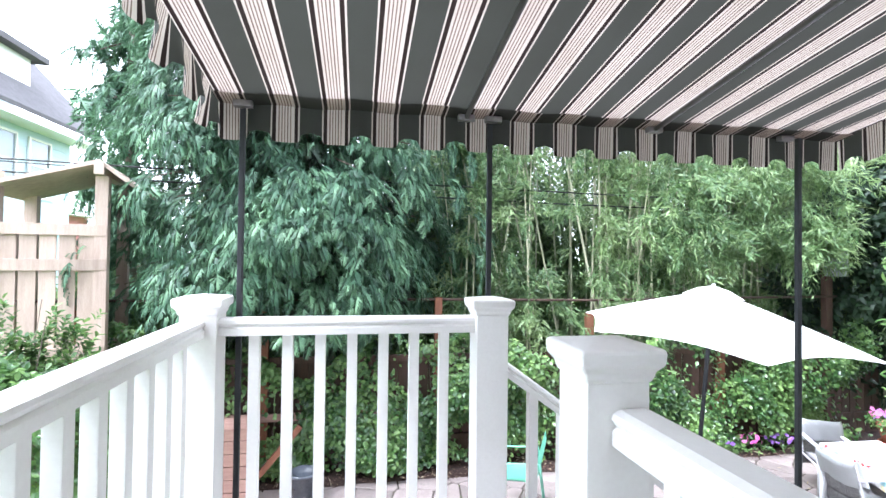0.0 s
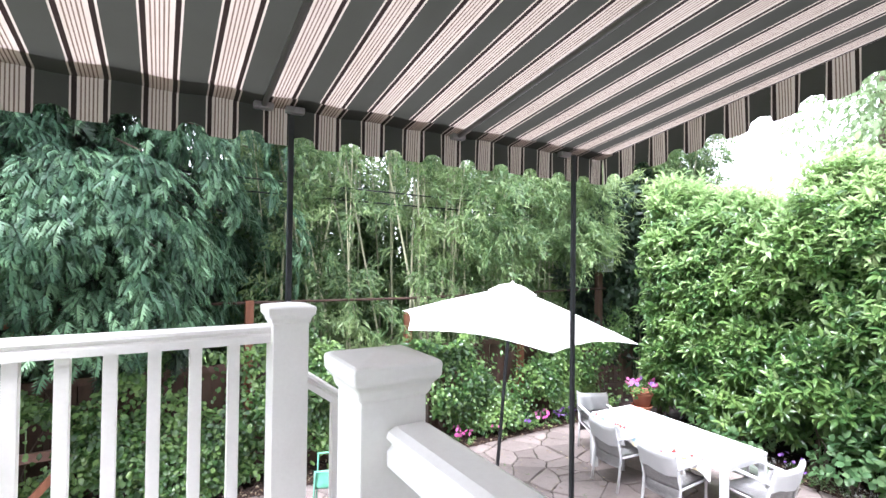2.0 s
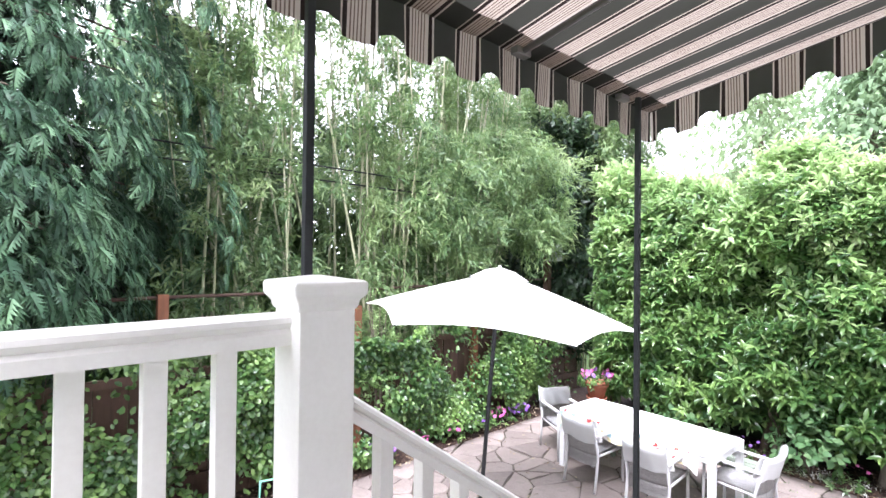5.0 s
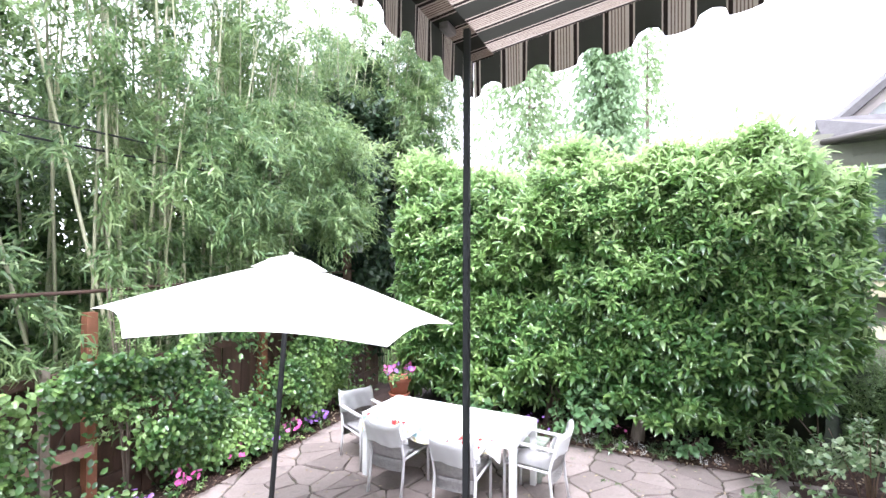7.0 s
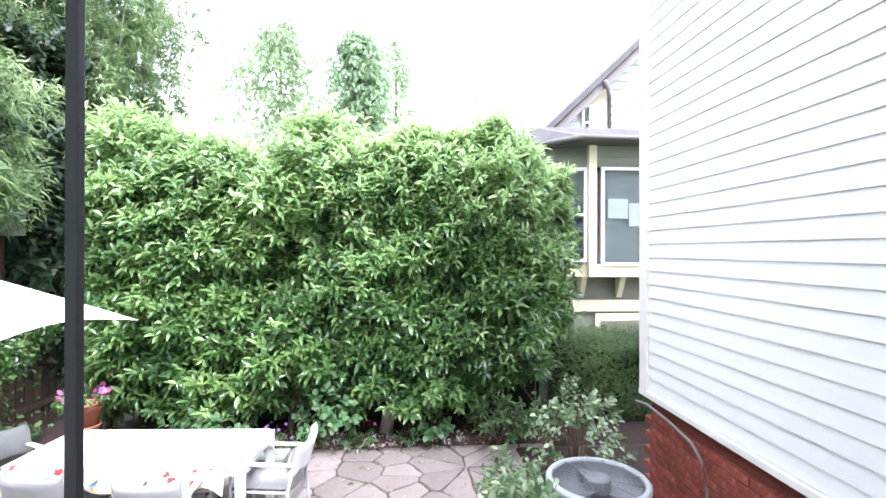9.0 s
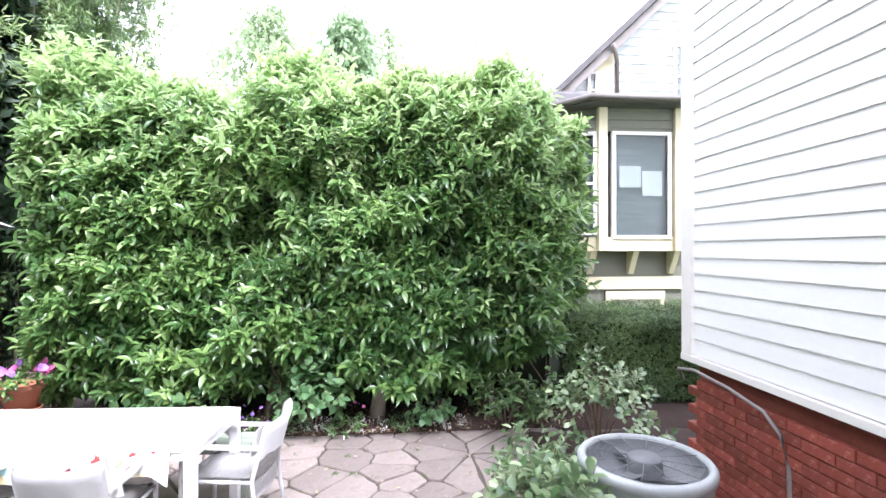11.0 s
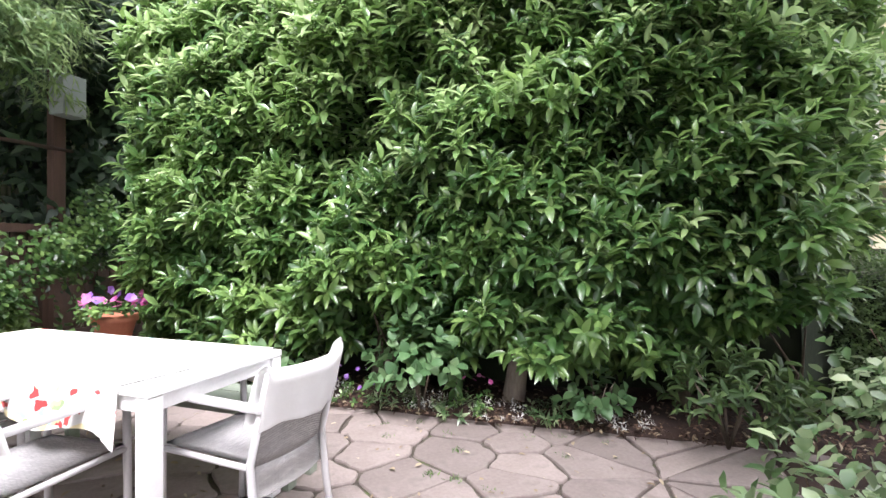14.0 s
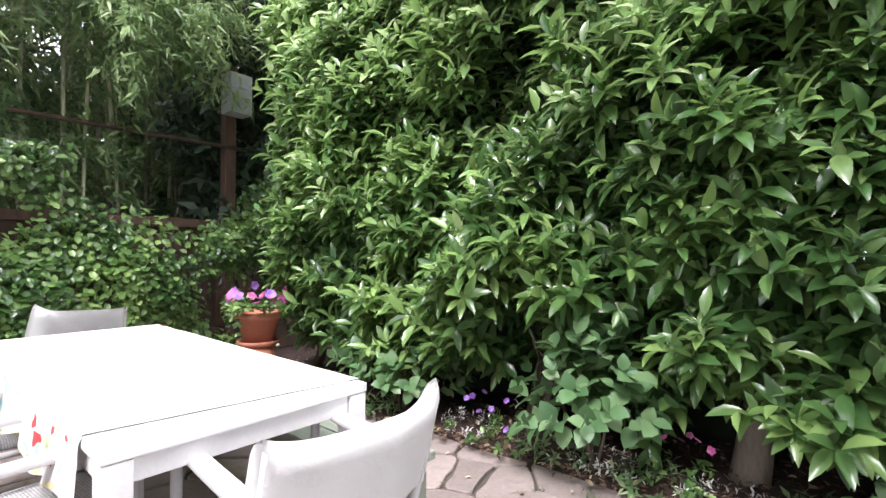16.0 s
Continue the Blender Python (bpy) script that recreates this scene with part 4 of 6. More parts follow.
def hedge_front(y, z):
    top = hedge_top(y)
    round_top = 0.55 * np.clip((z - top + 0.9) / 0.9, 0, 1) ** 2
    low = 0.45 * np.clip((0.85 - z) / 0.85, 0, 1) ** 2
    ends = 0.75 * np.clip((0.0 - y) / 0.55, 0, 1) ** 2 + 0.8 * np.clip((y - 5.1) / 0.6, 0, 1) ** 2
    return 7.50 + round_top + low + ends + 0.10 * np.sin(y * 2.7 + z * 1.1) * np.sin(z * 2.3 + 0.6) + 0.07 * np.sin(y * 6.1 + 2 * np.sin(z * 3.1)) * np.sin(z * 5.7)


NC, PER_SHOOT = 400, 9
cy_, cz_ = rng.uniform(-0.6, 5.9, NC), rng.uniform(0.2, 4.5, NC)
n = 8800
hy, hz = rng.uniform(-0.55, 5.72, n), rng.uniform(0, 1, n)
foot = 0.33 + 0.10 * np.sin(hy * 4.3) + 0.85 * np.clip((0.45 - hy) / 0.95, 0, 1)
hz = foot + hz * (hedge_top(hy) - foot)
dist = np.hypot(hy[:, None] - cy_[None], (hz[:, None] - cz_[None]) * 1.25)
near = dist.argmin(1)
gap = np.clip(dist.min(1) / 0.235, 0, 1)
hx = hedge_front(hy, hz) - 0.16 + 0.56 * gap ** 1.7 + rng.exponential(0.07, n) + 0.10 * np.sin(cy_[near] * 37 + cz_[near] * 17)
base = np.stack([hx, hy, hz], 1)
out = np.stack([rng.normal(-0.8, 0.2, n), (hy - cy_[near]) * 2.4 + rng.normal(0, 0.3, n), (hz - cz_[near]) * 1.6 + rng.normal(0.66, 0.3, n)], 1)
n_front = len(base)
n2 = 1900
ty = rng.uniform(-0.5, 5.8, n2)
tx = rng.uniform(7.75, 9.2, n2)
tz = hedge_top(ty) - 0.35 + rng.uniform(-0.25, 0.25, n2)
base = np.concatenate([base, np.stack([tx, ty, tz], 1)])
out = np.concatenate([out, np.stack([rng.normal(-0.25, 0.25, n2), rng.normal(0, 0.25, n2), rng.normal(1.0, 0.2, n2)], 1)])
n3 = 900
ez = rng.uniform(1.2, 3.5, n3)
ex = rng.uniform(8.0, 9.2, n3)
base = np.concatenate([base, np.stack([ex, -0.55 + rng.uniform(-0.1, 0.2, n3), ez], 1)])
out = np.concatenate([out, np.stack([rng.normal(-0.2, 0.3, n3), rng.normal(-0.8, 0.25, n3), rng.normal(0.6, 0.3, n3)], 1)])
# slender leaders that stand clear of the top
n4 = 210
ly = rng.uniform(-0.35, 5.7, n4)
lx = rng.uniform(7.7, 8.6, n4)
base = np.concatenate([base, np.stack([lx, ly, hedge_top(ly) - 0.12 + rng.uniform(-0.15, 0.15, n4)], 1)])
out = np.concatenate([out, np.stack([rng.normal(-0.15, 0.15, n4), rng.normal(0, 0.18, n4), np.ones(n4)], 1)])
stem = rng.uniform(0.14, 0.32, len(base))
stem[n_front:n_front + n2] *= 1.25
stem[-n4:] = rng.uniform(0.25, 0.46, n4)
# Paler young growth, thickened towards the top to paint in its skylit brightness.
young = (base[:, 2] > hedge_top(base[:, 1]) - 0.28 - 1.9 * rng.uniform(0, 1, len(base)) ** 2.6) & (base[:, 1] > -0.5)
young |= rng.uniform(0, 1, len(base)) < 0.20 * np.clip((base[:, 2] - 0.9) / 2.0, 0, 1)
pos, along, nrm = sprigs(rng, base, out, PER_SHOOT, stem)
nrm[:, 2] += 0.35
fresh = np.repeat(young, PER_SHOOT)
ln = rng.uniform(0.10, 0.175, len(pos))
wd = ln * rng.uniform(0.30, 0.40, len(pos))
lone = np.zeros(len(pos), bool)
lone[np.flatnonzero((pos[:, 1] > 1.2) & (pos[:, 1] < 3.4) & (pos[:, 2] > 0.7) & (pos[:, 2] < 2.3) & (pos[:, 0] < hedge_front(pos[:, 1], pos[:, 2]) - 0.10))[:290]] = True
for name, sel, mt in (("foliage", ~fresh & ~lone, LAUREL), ("young_foliage", fresh & ~lone, LAUREL_YOUNG)):
    scatter(name, LAUREL_LEAF, pos[sel], along[sel], nrm[sel], ln[sel], wd[sel], mt, hedge, kind="stuff")
leaf_mesh = mesh_np("leaf", LAUREL_LEAF[0] * np.array((0.36, 1, 1)), LAUREL_LEAF[1])
leaf_mesh.shade_smooth()
leaf_mesh.materials.append(LAUREL_SINGLE)
for k in np.flatnonzero(lone):
    y_ = Vector(along[k]).normalized()
    x_ = y_.cross(Vector(nrm[k])).normalized()
    z_ = x_.cross(y_)
    m = Matrix((x_, y_, z_)).transposed().to_4x4()
    lf = new("leaf", leaf_mesh)
    lf.parent = hedge
    lf.matrix_basis = Matrix.Translation(pos[k]) @ m @ Matrix.Diagonal((ln[k], ln[k], ln[k], 1))
# Dark sheet behind the leaves; its colour stands in for inner shade.
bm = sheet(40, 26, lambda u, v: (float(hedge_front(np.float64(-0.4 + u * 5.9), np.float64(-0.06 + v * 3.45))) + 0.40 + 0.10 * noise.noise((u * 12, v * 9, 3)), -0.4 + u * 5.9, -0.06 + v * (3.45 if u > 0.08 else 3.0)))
part("inner_thicket", bm, HEDGE_SHADE, hedge, "dark sheet standing in for the hedge's inner shade")
for i, (x, y) in enumerate(((7.80, 1.80), (8.0, 0.5), (7.95, 3.1), (7.9, 4.4), (8.0, 5.5), (7.82, 2.95))):
    r = 0.085 if i == 0 else random.uniform(0.03, 0.05)
    pts = [(x - 0.05, y + 0.05, -0.03), (x + 0.0, y + 0.01, 0.3), (x + 0.08, y - 0.06, 0.8), (x + 0.2, y + 0.1, 1.6), (x + 0.3, y, 2.6)]
    part("trunk", tube(pts, [r * 1.15, r, r * 0.85, r * 0.6, r * 0.3], 9), PALE_BARK if i == 0 else BARK, hedge)
for i in range(26):
    y = random.uniform(-0.3, 5.9)
    z = random.uniform(0.3, 0.9)
    x = 7.9
    pts = [(x, y, z - 0.3), (x - 0.12, y + random.uniform(-0.1, 0.1), z), (x - 0.3, y + random.uniform(-0.25, 0.25), z + 0.35)]
    part("branch", tube(pts, [0.014, 0.011, 0.006], 6), BARK, hedge)

# ---- low clipped hedge and neighbour's yard ----
box_hedge = plant("box_hedge", (0, 0, 0), "low clipped dark green box hedge", "hedge")
rng = np.random.default_rng(31)
n = 15000
bx, by, bz = rng.uniform(7.9, 9.2, n), rng.uniform(-4.6, -0.45, n), rng.uniform(0.05, 1.12, n)
face = rng.integers(0, 3, n)
bx = np.where(face < 2, 7.9 + rng.exponential(0.05, n) + 0.05 * np.sin(by * 5) * np.sin(bz * 6), bx)
bz = np.where(face == 2, 1.10 + rng.normal(0, 0.04, n) + 0.03 * np.sin(by * 4), bz)
pos = np.stack([bx, by, bz], 1)
d = np.stack([np.where(face < 2, -0.8, 0.0), np.zeros(n), np.where(face < 2, 0.5, 1.0)], 1)
p2, a2, n2_ = sprigs(rng, pos, d + rng.normal(0, 0.3, (n, 3)), 5, rng.uniform(0.04, 0.09, n))
ln = rng.uniform(0.022, 0.04, len(p2))
scatter("foliage", SLIM, p2, a2, n2_, ln, ln * 0.5, BOX_LEAF, box_hedge, kind="stuff")
# Dark block within the clipped leaves, coloured as the shade inside.
part("inner_thicket", box((8.58, -2.5, 0.54), (1.2, 4.0, 1.03), 0.08), HEDGE_SHADE, box_hedge)

# ---- bamboo ----
bamboo = plant("bamboo_grove", (0, 0, 0), "tall bamboo grove with pale canes behind the fence", "bamboo")
rng = np.random.default_rng(41)
NB = 150
tips = []
for i in range(NB):
    x = rng.uniform(1.5, 10.2)
    y = rng.uniform(6.95, 8.8) if x < 7.0 else rng.uniform(7.5, 9.0)
    h = rng.uniform(6.2, 8.8)
    lx, ly = rng.normal(0.0, 0.45), rng.normal(-0.25, 0.3)
    r = rng.uniform(0.013, 0.026)
    if i % 3 == 0 and x < 6.8:
        y = rng.uniform(6.75, 7.0)
    pts = [(x + lx * (k / 7) ** 2, y + ly * (k / 7) ** 2, h * k / 7) for k in range(8)]
    if i % 12 == 0:
        lx = rng.choice([-1.4, 1.2])
        pts = [(x + lx * (k / 7), y, h * 0.9 * k / 7) for k in range(8)]
    part("culm", tube(pts, [r * (1 - 0.09 * k) for k in range(8)], 6), BAMBOO_CULM, bamboo)
    for k in range(int(rng.integers(11, 18))):
        f = rng.uniform(0.16, 1.0)
        j = min(6, int(f * 7))
        q = np.array(pts[j]) + (np.array(pts[j + 1]) - np.array(pts[j])) * (f * 7 - j)
        tips.append(q)
for k in range(150):
    tips.append(np.array((rng.uniform(4.4, 6.9), rng.uniform(6.0, 6.7), rng.uniform(2.85, 4.8))))
for i in range(44):
    # taller canes that arch out behind the hedge's end
    x, y, h = rng.uniform(8.6, 10.6), rng.uniform(6.3, 7.7), rng.uniform(6.6, 8.6)
    lx, ly = rng.normal(0.25, 0.35), rng.normal(-0.55, 0.3)
    r = rng.uniform(0.013, 0.024)
    pts = [(x + lx * (k / 7) ** 2, y + ly * (k / 7) ** 2, h * k / 7) for k in range(8)]
    part("culm", tube(pts, [r * (1 - 0.09 * k) for k in range(8)], 6), BAMBOO_CULM, bamboo)
    for k in range(26):
        f = rng.uniform(0.3, 1.0)
        j = min(6, int(f * 7))
        tips.append(np.array(pts[j]) + (np.array(pts[j + 1]) - np.array(pts[j])) * (f * 7 - j))
for k in range(85):
    tips.append(np.array((rng.uniform(6.3, 7.5), rng.uniform(5.95, 6.5), rng.uniform(2.95, 4.6))))
tips = np.array(tips)
twig = unit(np.stack([rng.normal(0, 0.7, len(tips)), rng.normal(-0.5, 0.6, len(tips)), rng.normal(-0.1, 0.3, len(tips))], 1))
reach = rng.uniform(0.2, 0.62, len(tips))
M = 62
f = rng.uniform(0.2, 1, (len(tips), M))
cl = tips[:, None] + twig[:, None] * (reach[:, None] * f)[..., None]
cl[..., 2] -= (0.45 * f ** 2 * reach[:, None])
cl += rng.normal(0, 0.06, cl.shape)
al = twig[:, None] * 0.8 + rng.normal(0, 0.6, cl.shape) + np.array((0, -0.1, -0.42))
nm = rng.normal(0, 0.5, cl.shape) + np.array((0, -0.7, 0.6))
cl, al, nm = cl.reshape(-1, 3), al.reshape(-1, 3), nm.reshape(-1, 3)
ok = cl[:, 2] > 0.6
cl, al, nm = cl[ok], al[ok], nm[ok]
ln = rng.uniform(0.09, 0.17, len(cl))
scatter("foliage", SLIM, cl, al, nm, ln, ln * 0.17, BAMBOO_LEAF, bamboo, kind="stuff")


# ---- cedar ----
def spray_shape():
    """A flat drooping spray: a midrib with finger-like side sprays, longest near its foot."""
    v, f = [], []
    K = 5
    for k in range(K + 1):
        t = k / K
        v += [(-0.035, t, -0.26 * t * t), (0.035, t, -0.26 * t * t)]
    for k in range(K):
        a = 2 * k
        f += [(a, a + 1, a + 3), (a, a + 3, a + 2)]
        t = k / K
        w = 0.50 * (1 - 0.7 * t)
        for s, lo, hi in ((-1, a, a + 2), (1, a + 1, a + 3)):
            v += [(s * w * (1.0 if (k + s) % 2 else 0.82), t + 0.18 + w * 0.5, -0.26 * t * t - 0.25 * w - 0.04)]
            f += [(lo, hi, len(v) - 1)]
    v += [(0, 1.15, -0.42)]
    f += [(2 * K, 2 * K + 1, len(v) - 1)]
    return np.array(v, float), np.array(f)


SPRAY = spray_shape()


def bough(rng, tip, d, size, m):
    """A hanging fan of sprays over a bough's end, shingled like a small roof: places, directions, faces, lengths."""
    side = np.array((-d[1], d[0], 0))
    s, t = rng.uniform(-1, 1, m), rng.uniform(0, 1, m) ** 0.8
    wide = size * (0.30 + 0.30 * np.sin(t * 2.6))
    q = tip + side * (s * wide)[:, None] + d * (size * 0.38 * np.sin(t * 1.9) - 0.1)[:, None]
    q[:, 2] += -size * (0.85 * t ** 1.4 + 0.16 * s * s) + rng.normal(0, 0.02, m)
    a = d * (0.75 - 0.5 * t)[:, None] + side * (s * 0.55)[:, None] + rng.normal(0, 0.2, (m, 3)) + np.stack([0 * t, 0 * t, -0.25 - 0.85 * t], 1)
    nn = d * (0.35 + 0.7 * t)[:, None] + side * (s * 0.3)[:, None] + rng.normal(0, 0.24, (m, 3)) + np.array((0, 0, 0.8))
    return q, a, nn, rng.uniform(0.09, 0.165, m)


cedar = plant("cedar_tree", (-0.9, 7.7, 0), "large cedar with drooping feathery green sprays", "tree")
part("trunk", tube([(0, 0, -0.05), (0.03, 0, 1.5), (-0.05, 0.05, 4), (0, 0, 7), (0, 0, 11)], [0.30, 0.25, 0.2, 0.13, 0.03], 12), BARK, cedar)
rng = np.random.default_rng(51)
outer, inner = [], []
for i in range(440):
    z = 2.45 + 7.9 * rng.uniform(0, 1) ** 1.3
    a = rng.uniform(math.pi * 0.90, math.pi * 2.14)
    R = (2.7 - 0.17 * max(0, z - 4.5)) * rng.uniform(0.62, 1.04)
    if math.sin(a) < -0.5:
        R *= 0.85
    d = np.array((math.cos(a), math.sin(a), 0))
    tip = d * R + np.array((0, 0, z))
    if i % 4 == 0:
        part("limb", tube([(0, 0, z + 0.25), tuple(d * R * 0.5 + np.array((0, 0, z + 0.35))), tuple(tip)], [0.03, 0.02, 0.006], 5), BARK, cedar)
    outer.append(bough(rng, tip, d, rng.uniform(0.42, 0.82), int(rng.integers(50, 74))))
# Inner boughs take a darker leaf: shade between the sprays, put into colour.
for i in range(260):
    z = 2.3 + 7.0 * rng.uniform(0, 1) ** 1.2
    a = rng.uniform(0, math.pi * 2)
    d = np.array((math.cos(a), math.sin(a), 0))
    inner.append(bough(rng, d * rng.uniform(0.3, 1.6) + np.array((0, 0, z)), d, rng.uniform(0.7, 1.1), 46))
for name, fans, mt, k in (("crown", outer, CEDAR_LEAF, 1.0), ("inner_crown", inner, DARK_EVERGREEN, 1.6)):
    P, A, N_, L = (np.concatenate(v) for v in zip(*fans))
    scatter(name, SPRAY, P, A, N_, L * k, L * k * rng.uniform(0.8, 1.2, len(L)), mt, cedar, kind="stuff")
# drooping side boughs of a second, slimmer tree by the lawn
cedar_2 = plant("cedar_tree", (-3.9, 9.0, 0), "slender cedar with drooping green sprays beside the lawn", "tree")
part("trunk", tube([(0, 0, -0.05), (0, 0, 4), (0, 0, 9)], [0.16, 0.11, 0.03], 10), BARK, cedar_2)
P, A, N_, L = [], [], [], []
for i in range(46):
    z = rng.uniform(3.4, 9.0)
    a = rng.uniform(0, math.pi * 2)
    R = rng.uniform(0.4, 0.9)
    d = np.array((math.cos(a), math.sin(a), 0))
    m = 42
    t = rng.uniform(0.1, 1.0, m)
    q = d * R * t[:, None] + np.stack([0 * t, 0 * t, z - 0.5 * t * t], 1) + rng.normal(0, 0.1, (m, 3))
    P.append(q)
    A.append(d * 0.5 + rng.normal(0, 0.4, (m, 3)) + np.array((0, 0, -0.8)))
    N_.append(d + rng.normal(0, 0.3, (m, 3)) + np.array((0, 0, 0.5)))
    L.append(rng.uniform(0.16, 0.32, m))
    part("limb", tube([(0, 0, z), tuple(d * R + np.array((0, 0, z - 0.5)))], [0.02, 0.006], 5), BARK, cedar_2)
P, A, N_, L = (np.concatenate(v) for v in (P, A, N_, L))
scatter("crown", SPRAY, P, A, N_, L, L, CEDAR_LEAF, cedar_2, kind="stuff")


# ---- thicket behind the bamboo ----
rng = np.random.default_rng(57)
for i, (x, w, h) in enumerate(((8.75, 1.35, 6.0), (-3.2, 1.8, 3.6), (0.2, 1.9, 4.6), (2.6, 1.7, 5.4), (4.8, 1.8, 5.8), (7.0, 1.7, 6.2), (9.0, 1.7, 6.6), (11.2, 2.0, 6.4))):
    tree = plant("thicket_tree", (x, 10.2 + 0.3 * math.sin(i * 2.1) if i else 7.35, 0), "dense dark green tree behind the bamboo" if i else "dark evergreen in the corner between bamboo and hedge", "tree", "trees behind the bamboo")
    part("trunk", tube([(0, 0, -0.05), (0.05, 0, h * 0.5), (0, 0, h * 0.9)], [0.12, 0.09, 0.03], 8), BARK, tree)
    m = int(2300 * w * h / 9)
    d = unit(rng.normal(0, 1, (m, 3)))
    d[:, 1] = -np.abs(d[:, 1])
    rad = 0.8 + 0.25 * np.sin(d[:, 0] * 7 + i) * np.sin(d[:, 2] * 8) + rng.normal(0, 0.08, m)
    b = d * rad[:, None] * np.array((w, 1.1, h * 0.52)) + np.array((0, 0, h * 0.52))
    p, a, n_ = sprigs(rng, b, d + np.array((0, 0, 0.3)), 6, np.full(m, 0.28))
    l = rng.uniform(0.12, 0.24, len(p))
    scatter("crown", SLIM, p, a, n_, l, l * 0.42, BOX_LEAF if i else DARK_EVERGREEN, tree, kind="stuff")

# ---- shrubs, far trees ----
def shrub(name, loc, size, count, leaf, material, label, category="shrub", seed=1, tmpl=LEAF, stems=7, per=7, ratio=0.5, wood=None):
    """A loose shrub: stems from the ground and sprigs over an uneven crown."""
    t = plant(name, loc, label, category)
    r = np.random.default_rng(seed)
    sx, sy, sz = size
    for i in range(stems):
        a = r.uniform(0, 6.28)
        e = np.array((math.cos(a) * sx * 0.6, math.sin(a) * sy * 0.6, sz * r.uniform(0.6, 0.95)))
        part("stem", tube([(0, 0, -0.02), tuple(e * np.array((0.35, 0.35, 0.5))), tuple(e)], [0.009, 0.007, 0.003], 5), wood or BARK, t)
    d = unit(r.normal(0, 1, (count, 3)))
    d[:, 2] = np.abs(d[:, 2]) * 1.0 - 0.15
    rad = 0.72 + 0.22 * np.sin(d[:, 0] * 5 + seed) * np.sin(d[:, 1] * 6 + seed) + r.normal(0, 0.10, count)
    b = d * rad[:, None] * np.array((sx, sy, sz * 0.62)) + np.array((0, 0, sz * 0.38))
    b[:, 2] = np.maximum(b[:, 2], 0.04)
    p, a, n_ = sprigs(r, b, d + np.array((0, 0, 0.35)), per, np.full(count, leaf * 1.6))
    l = r.uniform(0.7, 1.2, len(p)) * leaf
    scatter("foliage", tmpl, p, a, n_, l, l * ratio, material, t, kind="stuff")
    return t


shrub("rose_bush", (4.55, 0.74, 0), (0.52, 0.34, 0.92), 135, 0.082, ROSE_LEAF, "loose rose bush with some pale leaves beside the air conditioner", seed=3, tmpl=BROAD, stems=10, ratio=0.62, wood=ROSE_STEM)
shrub("rose_bush", (6.35, -0.25, 0), (0.75, 0.50, 1.1), 150, 0.072, ROSE_LEAF, "sparse leggy rose bush against the house corner", seed=4, tmpl=BROAD, stems=10, per=5, ratio=0.62, wood=ROSE_STEM)
shrub("rose_bush", (5.3, 0.62, 0), (0.5, 0.34, 0.7), 120, 0.074, ROSE_LEAF, "loose rose bush beside the paving", seed=6, tmpl=BROAD, stems=9, per=5, ratio=0.62, wood=ROSE_STEM)
shrub("peony_plant", (7.24, 0.42, 0.02), (0.36, 0.36, 0.55), 70, 0.11, BOX_LEAF, "bushy peony plant with dull green leaves in the bed", seed=7, tmpl=LEAF, ratio=0.34)
shrub("hydrangea_plant", (7.34, 2.5, 0.02), (0.25, 0.32, 0.72), 40, 0.105, BROAD_LEAF, "hydrangea with broad pale green leaves in the bed", seed=8, tmpl=LAUREL_LEAF, ratio=0.8)
shrub("hydrangea_plant", (7.4, 3.9, 0.02), (0.32, 0.45, 0.62), 46, 0.09, BROAD_LEAF, "broad-leaved green plant under the hedge", seed=9, tmpl=LAUREL_LEAF, ratio=0.75)
shrub("hydrangea_plant", (7.42, 1.2, 0.02), (0.18, 0.20, 0.36), 14, 0.09, BROAD_LEAF, "small broad-leaved green plant under the hedge", seed=10, tmpl=LAUREL_LEAF, ratio=0.8)
shrub("garden_shrub", (-2.9, 4.6, 0), (0.9, 0.7, 2.6), 1500, 0.075, IVY_LEAF, "tall light green shrub beside the lawn", seed=12, tmpl=BROAD, ratio=0.5)
shrub("garden_shrub", (-2.2, 7.6, 0), (1.3, 0.9, 2.6), 1200, 0.09, BOX_LEAF, "dense green shrub behind the lawn", seed=13, tmpl=LEAF, ratio=0.35)
shrub("garden_shrub", (-4.2, 8.4, 0), (1.4, 1.0, 2.8), 1200, 0.10, IVY_LEAF, "green shrub under the cedars", seed=14, tmpl=LEAF, ratio=0.35)

shrub("climbing_shrub", (3.6, 6.36, 0), (0.34, 0.16, 2.5), 120, 0.05, LAUREL_YOUNG, "pale yellow-green shrub climbing the fence post", seed=15, tmpl=LEAF, ratio=0.45)


